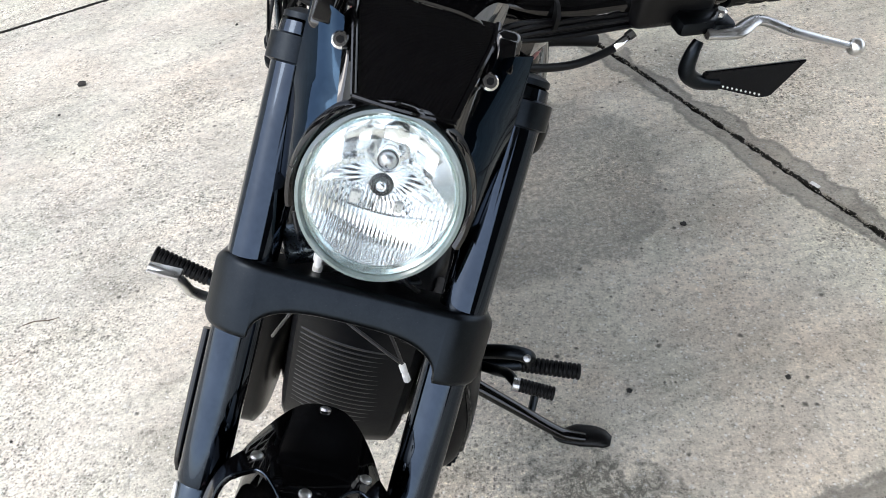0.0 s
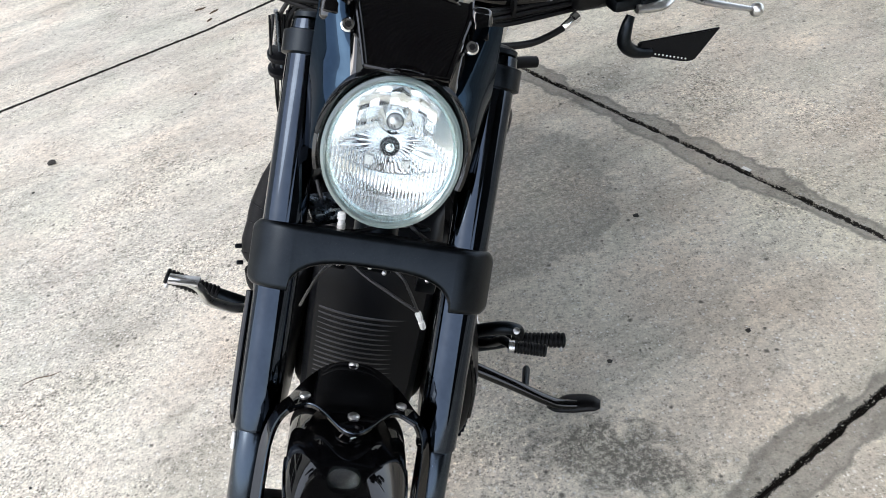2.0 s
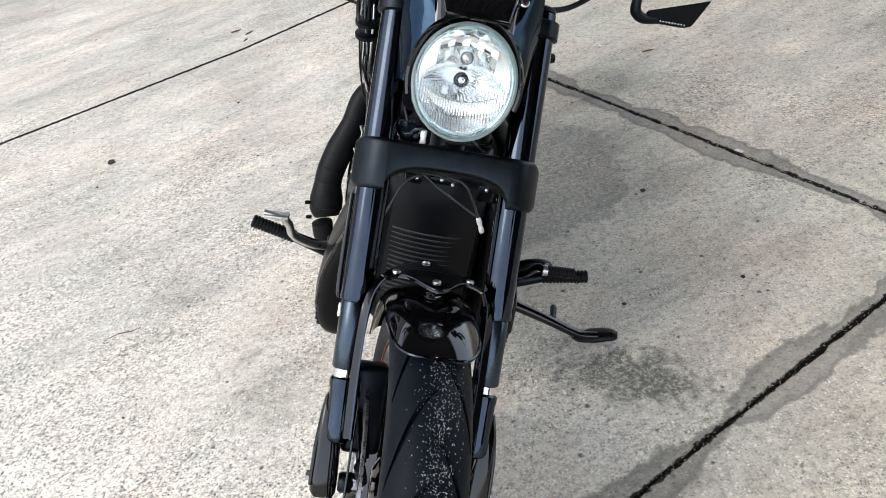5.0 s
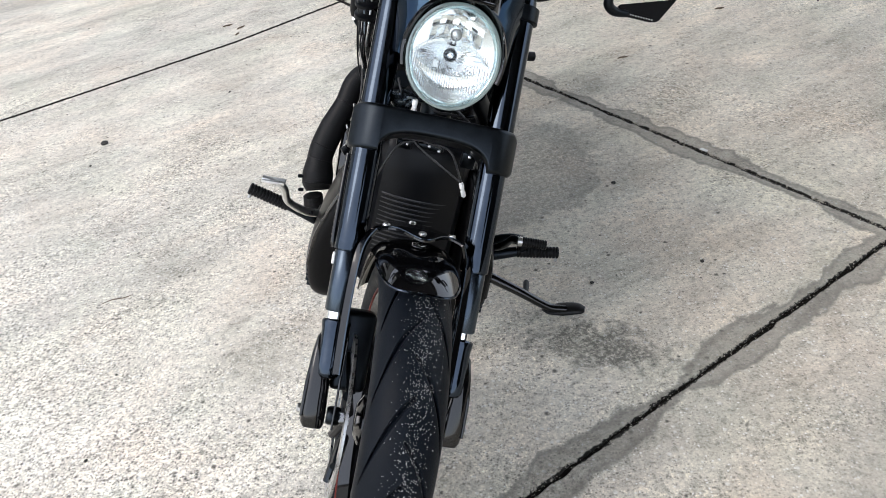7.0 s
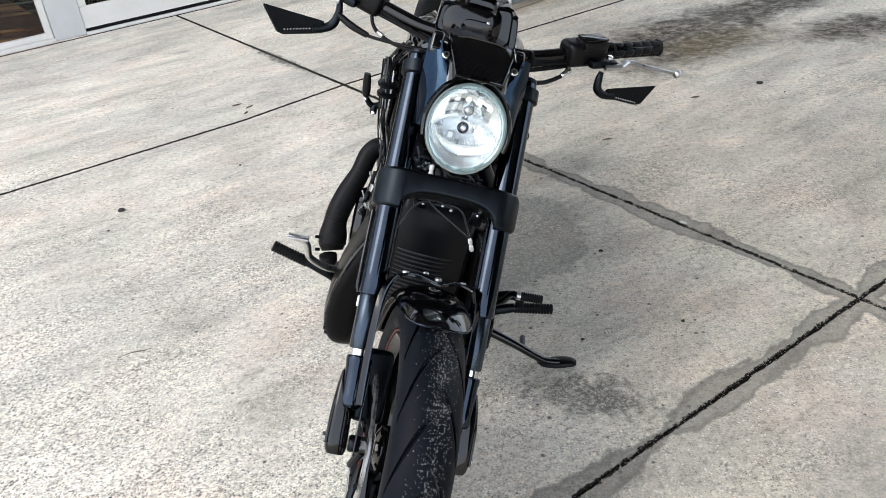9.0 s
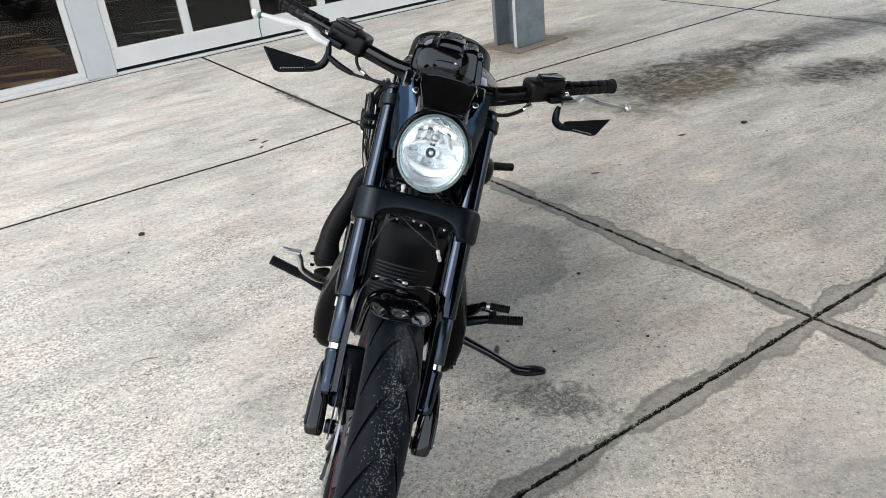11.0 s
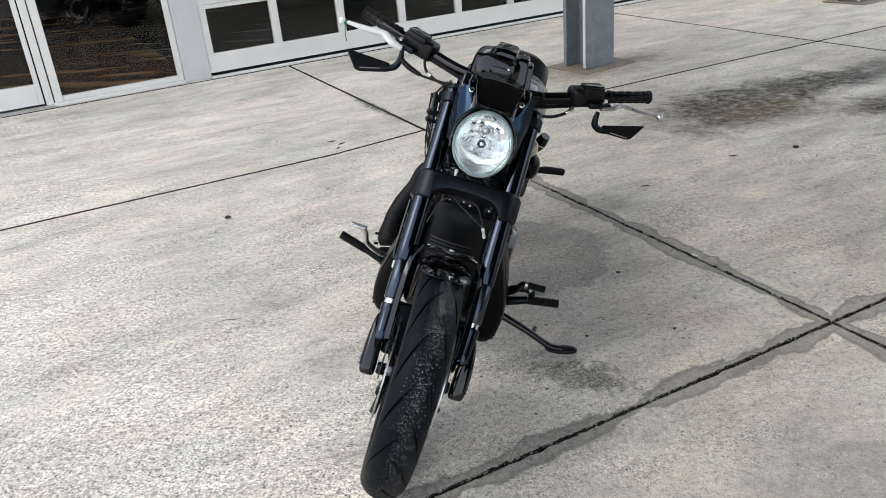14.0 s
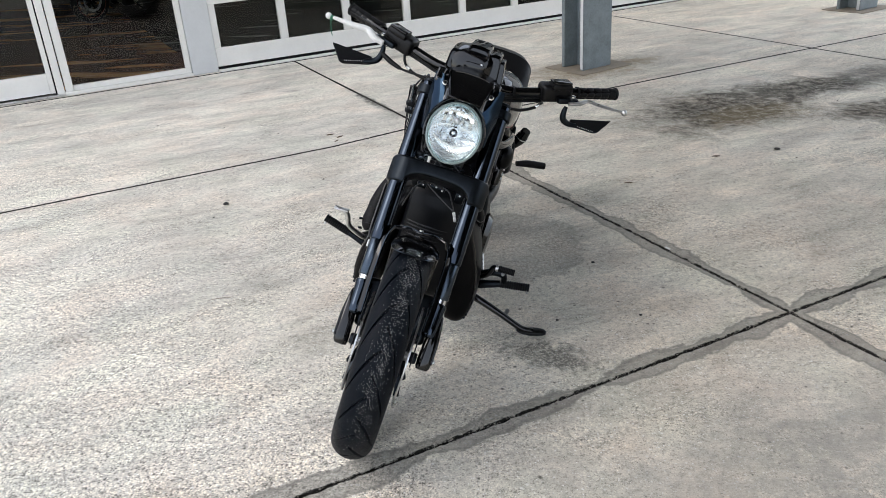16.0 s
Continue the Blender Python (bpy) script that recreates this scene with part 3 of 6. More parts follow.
TOP = 3.1
door_2 = tagged(new("door_2"), "white sectional garage door with rows of dark glass panes", "garage door", kind="structure")
P_W, P_GAP, P_0 = 0.628, 0.083, 0.327
N_PANES = 9
D_END = P_0 + N_PANES * (P_W + P_GAP)
part("bottom_rail", bar(0.26, D_END, 0.046, 0.228, 0.0, 0.05, 0.006), M_FRAME, door_2)
part("rubber_seal", bar(0.26, D_END, 0.0165, 0.046, 0.016, 0.04, 0.004), M_GRIP, door_2)
for k in range(5):
    z0 = 0.65 + 0.5 * k
    part("rail", bar(0.26, D_END, z0, z0 + 0.038, 0.0, 0.05), M_FRAME, door_2)
    part("rail", bar(0.26, D_END, z0 + 0.042, z0 + 0.08, 0.0, 0.05), M_FRAME, door_2)
for k in range(N_PANES + 1):
    w = P_0 + k * (P_W + P_GAP)
    part("mullion", bar(w - (P_GAP if k else 0.067), w, 0.228, TOP, 0.002, 0.052), M_FRAME, door_2)
for k in range(N_PANES):
    w = P_0 + k * (P_W + P_GAP)
    for r in range(5):
        z0 = 0.228 if r == 0 else 0.73 + 0.5 * (r - 1)
        no_shadow(part("pane", pane(w, w + P_W, z0, 0.65 if r == 0 else z0 + 0.42, 0.025), M_PANE, door_2))

window_1 = tagged(new("window_1"), "tall dark shop window in a white aluminium frame", "window", kind="structure")
part("sill", bar(-1.19, 0.0, 0.0, 0.03, -0.03, 0.06), M_FRAME, window_1)
part("bottom_rail", bar(-1.105, -0.055, 0.032, 0.078, 0.0, 0.05), M_FRAME, window_1)
part("jamb", bar(-1.175, -1.105, 0.03, TOP, -0.012, 0.06), M_FRAME, window_1)
part("jamb", bar(-0.055, -0.004, 0.03, TOP, 0.0, 0.055), M_FRAME, window_1)
part("head", bar(-1.105, -0.055, 2.4, 2.46, 0.0, 0.055), M_FRAME, window_1)
no_shadow(part("pane", pane(-1.105, -0.055, 0.078, TOP), M_PANE, window_1))

door_1 = tagged(new("door_1"), "closed glazed shop door with a white lower rail", "door", kind="structure")
part("bottom_rail", bar(-2.25, -1.305, 0.035, 0.222, 0.004, 0.05), M_FRAME, door_1)
part("stile", bar(-1.305, -1.262, 0.035, 2.1, 0.0, 0.05), M_FRAME, door_1)
part("stile", bar(-2.31, -2.25, 0.035, 2.1, 0.0, 0.05), M_FRAME, door_1)
part("top_rail", bar(-2.25, -1.305, 2.0, 2.1, 0.004, 0.05), M_FRAME, door_1)
part("weather_strip", bar(-1.262, -1.25, 0.02, TOP, 0.012, 0.05), M_GRIP, door_1)
part("jamb", bar(-1.25, -1.185, 0.0, TOP, -0.005, 0.06), M_FRAME, door_1)
part("jamb", bar(-2.38, -2.315, 0.0, TOP, -0.005, 0.06), M_FRAME, door_1)
part("threshold", bar(-2.31, -1.19, 0.0, 0.022, -0.04, 0.06), M_ALU, door_1)
no_shadow(part("pane", pane(-2.25, -1.305, 0.222, 2.0, 0.02), M_PANE, door_1))
no_shadow(part("pane", pane(-2.315, -1.25, 2.1, TOP, 0.02), M_PANE, door_1))

trim = tagged(mesh_ob("trim_post", *bar(0.0, 0.26, 0.0, TOP, -0.01, 0.12, 0.006), M_POST), "flat pale grey post between window and garage door", "post", kind="structure")
sill_strip = tagged(mesh_ob("trim_sill", *bar(0.26, D_END, -0.004, 0.016, -0.075, 0.1, 0.003), M_FRAME), "low pale sill strip under the garage door", "sill", kind="structure")
trim_base = tagged(mesh_ob("trim_base", *bar(-2.38, D_END, -0.006, 0.004, -0.098, -0.0785, 0.002), M_FILL), "dark dirty gap along the foot of the shop front", "joint", kind="structure")
wall_w = tagged(mesh_ob("wall_west", *bar(-9.0, -2.38, -0.02, 4.2, 0.0, 0.2, 0), M_PLASTER), "plain pale wall of the shop building", "wall", kind="structure")
wall_e = tagged(mesh_ob("wall_east", *bar(D_END, 12.0, -0.02, 4.2, 0.0, 0.2, 0), M_PLASTER), "plain pale wall of the shop building", "wall", kind="structure")
wall_up = tagged(mesh_ob("wall_above", *bar(-2.38, D_END, TOP, 4.2, 0.0, 0.2, 0), M_PLASTER), "plain pale wall above the shop windows", "wall", kind="structure")
shop_floor = tagged(mesh_ob("floor_shop", *bar(-9, 0.13, -0.04, 0.012, 0.07, 9.0, 0), M_SHOPFLOOR), "polished dark brown showroom floor with painted tan reflections", "floor", kind="structure")
bay_floor = tagged(mesh_ob("floor_bay", *bar(0.134, 12, -0.04, 0.012, 0.12, 9.0, 0), M_BAYFLOOR), "dark grey floor added behind the garage door, pale reflections painted in", "floor", kind="structure")
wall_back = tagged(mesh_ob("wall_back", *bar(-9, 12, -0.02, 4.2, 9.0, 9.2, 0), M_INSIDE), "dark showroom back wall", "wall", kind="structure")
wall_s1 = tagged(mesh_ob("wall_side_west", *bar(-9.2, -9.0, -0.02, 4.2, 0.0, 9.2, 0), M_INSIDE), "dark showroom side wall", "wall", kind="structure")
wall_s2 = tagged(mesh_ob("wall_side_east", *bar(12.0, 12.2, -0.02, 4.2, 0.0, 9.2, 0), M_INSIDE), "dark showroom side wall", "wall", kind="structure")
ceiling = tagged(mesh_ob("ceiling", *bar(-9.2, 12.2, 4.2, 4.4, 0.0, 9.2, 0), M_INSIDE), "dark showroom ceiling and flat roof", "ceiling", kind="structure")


# ---- steel columns ----
def steel_column(x, y, turn):
    ob = tagged(new("steel_column"), "blue-grey painted steel H column on rusty stained concrete", "column", "canopy columns")
    ob.matrix_world = pose(x, y, 0, 0, 0, turn)
    w, d, tf, tw, h = 0.335, 0.28, 0.04, 0.03, 4.78
    part("flange", box((w, tf, h), (0, -d / 2 + tf / 2, h / 2 + 0.012), 0.004, 1), M_COLUMN, ob)
    part("flange", box((w, tf, h), (0, d / 2 - tf / 2, h / 2 + 0.012), 0.004, 1), M_COLUMN, ob)
    part("web", box((tw, d - 2 * tf, h), (0, 0, h / 2 + 0.012), 0, 1), M_COLUMN, ob)
    part("base_plate", box((w + 0.26, d + 0.22, 0.011), (0.03, 0.0, 0.0055), 0.004, 1), M_RUST, ob, "low rust-stained mortar base")
    # pale strip down one edge of the front flange
    part("pale_edge", box((0.004, tf * 0.8, h - 0.02), (-w / 2 - 0.002, -d / 2 + tf / 2, h / 2 + 0.012), 0.001, 1), M_POST, ob, "pale strip along the flange edge")
    # added rod whose pale colour draws the lit line at the web
    part("web_line", lathe([(0, 0.012), (h - 0.02, 0.012)], (-0.032, -0.045, 0.012), (-0.032, -0.045, 1.0), 12), M_POST, ob, "thin pale rod added for the lit line at the web")
    return ob


steel_column(0.792, 5.553, 38)
steel_column(4.05, 7.95, 36)



# ---- canopy over the forecourt ----
def on_grid(a, b, z):
    p = A_DIR * a + B_DIR * b
    return Vector((p.x, p.y, z))


CAN_A0, CAN_A1, CAN_B0, CAN_B1, CAN_Z = -1.2, 6.8, -7.0, 5.1, 4.8
n_rib = 96
verts, faces = [], []
for k in range(n_rib * 4 + 1):
    b_ = CAN_B0 + (CAN_B1 - CAN_B0) * k / (n_rib * 4)
    z = CAN_Z + (0.02 if k % 4 in (1, 2) else 0.0)
    verts += [on_grid(CAN_A0, b_, z), on_grid(CAN_A1, b_, z)]
for k in range(n_rib * 4):
    faces.append((2 * k, 2 * k + 1, 2 * k + 3, 2 * k + 2))
M_DECK = worn("ribbed steel deck paint", (0.075, 0.078, 0.082), 0.6, scale=4, spread=0.1, dust=0.1)
canopy = tagged(new("canopy"), "grey ribbed steel canopy roof carried by steel columns", "canopy", kind="structure")
part("deck", shell((verts, faces), 0.004), M_DECK, canopy, smooth=False)
for a_, b_, la, lb in (((CAN_A0 + CAN_A1) / 2, CAN_B0, CAN_A1 - CAN_A0, 0.12), ((CAN_A0 + CAN_A1) / 2, CAN_B1, CAN_A1 - CAN_A0, 0.12), (CAN_A0, (CAN_B0 + CAN_B1) / 2, 0.12, CAN_B1 - CAN_B0), (CAN_A1, (CAN_B0 + CAN_B1) / 2, 0.12, CAN_B1 - CAN_B0)):
    part("fascia", moved(box((la + 0.12, lb, 0.34), (0, 0, 0), 0.004, 1), Matrix.Translation(on_grid(a_, b_, CAN_Z + 0.06)) @ pose(0, 0, 0, 0, 0, 31)), M_POST, canopy)


# unseen dark wall added behind to block light and darken reflections
def blocking_wall(name, a0, a1, b0, b1):
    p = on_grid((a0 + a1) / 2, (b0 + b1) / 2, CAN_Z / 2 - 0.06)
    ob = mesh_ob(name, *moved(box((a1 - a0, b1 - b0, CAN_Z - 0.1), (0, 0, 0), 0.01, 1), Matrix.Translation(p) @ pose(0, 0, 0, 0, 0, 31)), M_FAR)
    return tagged(ob, "unseen dark wall added to block light from behind", "wall", kind="structure")


blocking_wall("wall_blocking_south", 0.6, 6.6, -6.9, -6.7)


# ---- loose bits on the ground ----
def pebble(x, y, r, material, label, squash=0.6, seed=0):
    rng = random.Random(seed)
    bm = bmesh.new()
    bmesh.ops.create_icosphere(bm, subdivisions=2, radius=r)
    for v in bm.verts:
        v.co *= 0.75 + 0.5 * rng.random()
        v.co.z *= squash
    g = from_bm(bm)
    low = min(v.z for v in g[0])
    ob = mesh_ob("pebble", [Vector((v.x, v.y, v.z - low - 0.001)) for v in g[0]], g[1], material)
    ob.location = (x, y, 0)
    return tagged(ob, label, "pebble", "loose bits on the concrete")


M_DARKSTONE = worn("dark stone", (0.03, 0.028, 0.025), 0.9, scale=80)
pebble(-1.497, 2.392, 0.016, M_DARKSTONE, "small dark pebble lying on pale concrete", 0.4, 1)
pebble(0.455, 1.527, 0.008, M_DARKSTONE, "small dark pebble lying on pale concrete", 0.4, 2)
pebble(1.683, 3.0, 0.016, M_DARKSTONE, "small dark pebble lying on pale concrete", 0.4, 3)
chip = mesh_ob("chip", *box((0.028, 0.010, 0.006), (0, 0, 0.003), 0.002, 1), M_WHITE)
chip.matrix_world = pose(0.800, 1.652, 0.0, 0, 0, -57)
tagged(chip, "small white chip lying in a slab joint", "chip", "loose bits on the concrete")
for k in range(26):
    rng = random.Random(100 + k)
    pebble(rng.uniform(-2.2, 2.6), rng.uniform(0.2, 4.6), rng.uniform(0.002, 0.006), M_DARKSTONE, "tiny dark grit on pale concrete", 0.5, 10 + k)

M_TWIG = worn("dry twig bark", (0.12, 0.085, 0.055), 0.9, scale=120)


def twig(x0, y0, x1, y1, r, label):
    d = Vector((x1 - x0, y1 - y0, 0))
    n = Vector((-d.y, d.x, 0)) * 0.06
    p = Vector((x0, y0, r))
    ob = mesh_ob("twig", *sweep([p, p + d * 0.35 + n, p + d * 0.7 - n * 0.4, p + d], [r * 0.6, r, r, r * 0.5], 7, 4), M_TWIG)
    return tagged(ob, label, "twig", "loose bits on the concrete")


twig(-1.185, 1.253, -1.091, 1.281, 0.0014, "thin dry twig lying on pale concrete")
twig(0.72, 2.51, 0.77, 2.52, 0.003, "short dry twig lying on pale concrete")
for x0, y0, x1, y1 in ((-1.195, 3.69, -1.145, 3.715), (-1.105, 3.615, -1.07, 3.66), (-1.10, 3.52, -1.085, 3.555), (1.285, 2.91, 1.33, 2.915)):
    twig(x0, y0, x1, y1, 0.004, "dark scrap of bark lying on pale concrete")

# ---- motorcycle ----
# own axes: x to the bike's left, y to its tail, z up; the origin is under the front axle
LEAN_BIKE, YAW_BIKE = radians(19.3), radians(-6.0)
bike = tagged(new("motorcycle"), "black power cruiser motorcycle leaning on its side stand on concrete", "motorcycle")
R_BIKE = Matrix.Rotation(YAW_BIKE, 4, "Z") @ Matrix.Rotation(LEAN_BIKE, 4, "Y")
axle = Vector((-0.2635, 0.3205, 0.324)) + R_BIKE @ Vector((-0.012, 0, 0))
bike.matrix_world = Matrix.Translation(axle) @ R_BIKE @ Matrix.Translation((0, 0, -0.325))

RAKE = radians(36.0)
F_UP, F_FRONT = Vector((0, math.sin(RAKE), math.cos(RAKE))), Vector((0, -math.cos(RAKE), math.sin(RAKE)))
AXLE = Vector((0, 0, 0.325))
HEAD = Vector((0, 0.42, 0.86))
STEER = Matrix.Translation(HEAD) @ Matrix.Rotation(radians(4.0), 4, F_UP) @ Matrix.Translation(-HEAD)
# with the bars turned the front end hangs a little less than the frame
STEER = STEER @ Matrix.Translation(AXLE) @ Matrix.Rotation(-0.0145, 4, "Y") @ Matrix.Translation(-AXLE)


def fk(u, s, w=0.0):
    """A place on the fork: u across, s up along the tubes from the axle, w forwards."""
    return AXLE + Vector((u, 0, 0)) + F_UP * s + F_FRONT * w


def steered(name, geo, material, parent, label=""):
    return part(name, geo, material, parent, label, True)


# wheels
def tyre_geo(cy, cz, radius, half, rise, tread=True, nu=1100, nv=190):
    """A tyre of that outer radius; half: half its width; rise: how high its section is."""
    rim = radius - rise

    def at(i, j):
        th = 2 * math.pi * i
        q = -1 + 2 * j
        ang = q * radians(128)
        x = half * math.sin(ang) / 1.0
        r = rim + rise * (0.40 + 0.60 * math.cos(ang)) if abs(ang) < math.pi / 2 else rim + rise * (0.40 + 0.52 * math.cos(ang))
        if tread:
            lat = math.degrees(ang)
            pitch = 2 * math.pi / 16
            cut = 0.0
            for side, off in ((1, 0.0), (-1, 0.5)):
                L = lat * side
                if -4 < L < 66:
                    u = (L + 4) / 70
                    bend = (0.25 * u + 0.85 * u ** 1.5) * pitch
                    d = ((th - off * pitch + bend) / pitch) % 1.0
                    d = min(d, 1 - d) * pitch * radius
                    wgr = 0.0086 * (0.5 + 0.6 * math.sin(math.pi * min(1, u * 1.05)))
                    if d < wgr:
                        cut = max(cut, 0.0085 * (1 - (d / wgr) ** 2) ** 1.3)
            r -= cut
        return x, cy - r * math.cos(th), cz + r * math.sin(th)

    return grid(nu, nv, at, close_u=True)


def rim_geo(cy, cz, r_out, half):
    prof = [(-half, r_out + 0.008), (-half, r_out - 0.004), (-half * 0.55, r_out - 0.022), (half * 0.55, r_out - 0.022), (half, r_out - 0.004), (half, r_out + 0.008),
            (half * 0.75, r_out + 0.002), (half * 0.5, r_out - 0.014), (-half * 0.5, r_out - 0.014), (-half * 0.75, r_out + 0.002)]
    n = len(prof)

    def at(i, j):
        x, r = prof[int(round(j * n)) % n]
        th = 2 * math.pi * i
        return x, cy - r * math.cos(th), cz + r * math.sin(th)

    return grid(96, n + 1, at, close_u=True)


def spoke_geo(cy, cz, r0, r1, ang, split):
    out = []
    for s in (-1, 1):
        a0, a1 = ang + s * split * 0.5, ang + s * split
        p0 = (0.0, cy - r0 * math.cos(a0), cz + r0 * math.sin(a0))
        pm = (0.004, cy - (r0 + r1) / 2 * math.cos((a0 + a1) / 2), cz + (r0 + r1) / 2 * math.sin((a0 + a1) / 2))
        p1 = (0.0, cy - r1 * math.cos(a1), cz + r1 * math.sin(a1))
        out.append(sweep([p0, pm, p1], [0.016, 0.012, 0.014], 8, 5))
    return join(*out)


front_wheel = steered("front_wheel", rim_geo(0, 0.325, 0.238, 0.046), M_GLOSS, bike, "gloss black cast wheel with a red rim line")
steered("tyre", tyre_geo(0, 0.325, 0.325, 0.0605, 0.088), M_RUBBER, front_wheel, "black road tyre with curved grooves, dusted with sand")
for k in range(5):
    steered("spoke", spoke_geo(0, 0.325, 0.045, 0.222, 2 * math.pi * k / 5 + 0.3, 0.16), M_GLOSS, front_wheel)
steered("hub", lathe([(0, 0.028), (0.01, 0.045), (0.05, 0.05), (0.09, 0.045), (0.1, 0.028)], (-0.05, 0, 0.325), (0.05, 0, 0.325)), M_GLOSS, front_wheel)
for x in (-0.0475, 0.0475):
    steered("rim_stripe", lathe([(-0.0012, 0.2390), (-0.0012, 0.2418), (0.0012, 0.2418), (0.0012, 0.2390)], (x, 0, 0.325), (x + 1, 0, 0.325), 64, True), M_RED, front_wheel, "thin red rim stripe")


def disc_geo(cx, cy, cz, r0, r1, thick, holes=26):
    """A drilled brake disc; rings of quads with openings left between them."""
    n = holes * 6
    radii = [r0, r0 + (r1 - r0) * 0.22, r0 + (r1 - r0) * 0.5, r0 + (r1 - r0) * 0.72, r1]
    bm = bmesh.new()
    rows = []
    for r in radii:
        rows.append([bm.verts.new((cx, cy - r * math.cos(2 * math.pi * i / n), cz + r * math.sin(2 * math.pi * i / n))) for i in range(n)])
    for a in range(4):
        for i in range(n):
            if (a == 1 and i % 6 == 0) or (a == 2 and i % 6 == 3):
                continue
            j = (i + 1) % n
            bm.faces.new((rows[a][i], rows[a][j], rows[a + 1][j], rows[a + 1][i]))
    bmesh.ops.recalc_face_normals(bm, faces=bm.faces)
    bmesh.ops.solidify(bm, geom=list(bm.faces), thickness=thick)
    return from_bm(bm)


for x in (-0.078, 0.078):
    disc = steered("brake_disc", disc_geo(x, 0, 0.325, 0.112, 0.150, 0.0045), M_STEEL, bike, "drilled steel brake disc")
    for k in range(6):
        w = 2 * math.pi * k / 6
        steered("carrier_arm", sweep([(x * 0.85, -0.045 * math.cos(w), 0.325 + 0.045 * math.sin(w)), (x, -0.12 * math.cos(w + 0.1), 0.325 + 0.12 * math.sin(w + 0.1))], 0.009, 8, 2), M_SATIN, disc)

# sand stuck to the tread
rng = random.Random(7)
verts, faces = [], []
for k in range(1500):
    th = -0.5 + (0.56 * math.pi + 0.5) * rng.betavariate(2.2, 1.5)
    lat = max(-42, min(42, rng.gauss(7, 15)))
    ang = radians(lat)
    r = 0.325 - 0.088 + 0.088 * (0.4 + 0.6 * math.cos(ang)) + 0.0003
    p = Vector((0.0605 * math.sin(ang), -r * math.cos(th), 0.325 + r * math.sin(th)))
    s = rng.uniform(0.0003, 0.0008)
    base = len(verts)
    for q in ((1, 1, 1), (-1, -1, 1), (-1, 1, -1), (1, -1, -1)):
        verts.append(p + Vector(q) * s * rng.uniform(0.6, 1.1))
    faces += [(base, base + 1, base + 2), (base, base + 3, base + 1), (base, base + 2, base + 3), (base + 1, base + 3, base + 2)]
grains = steered("sand", (verts, faces), M_WHITE, front_wheel, "pale sand grains stuck to the tread")
grains["kind"] = "stuff"

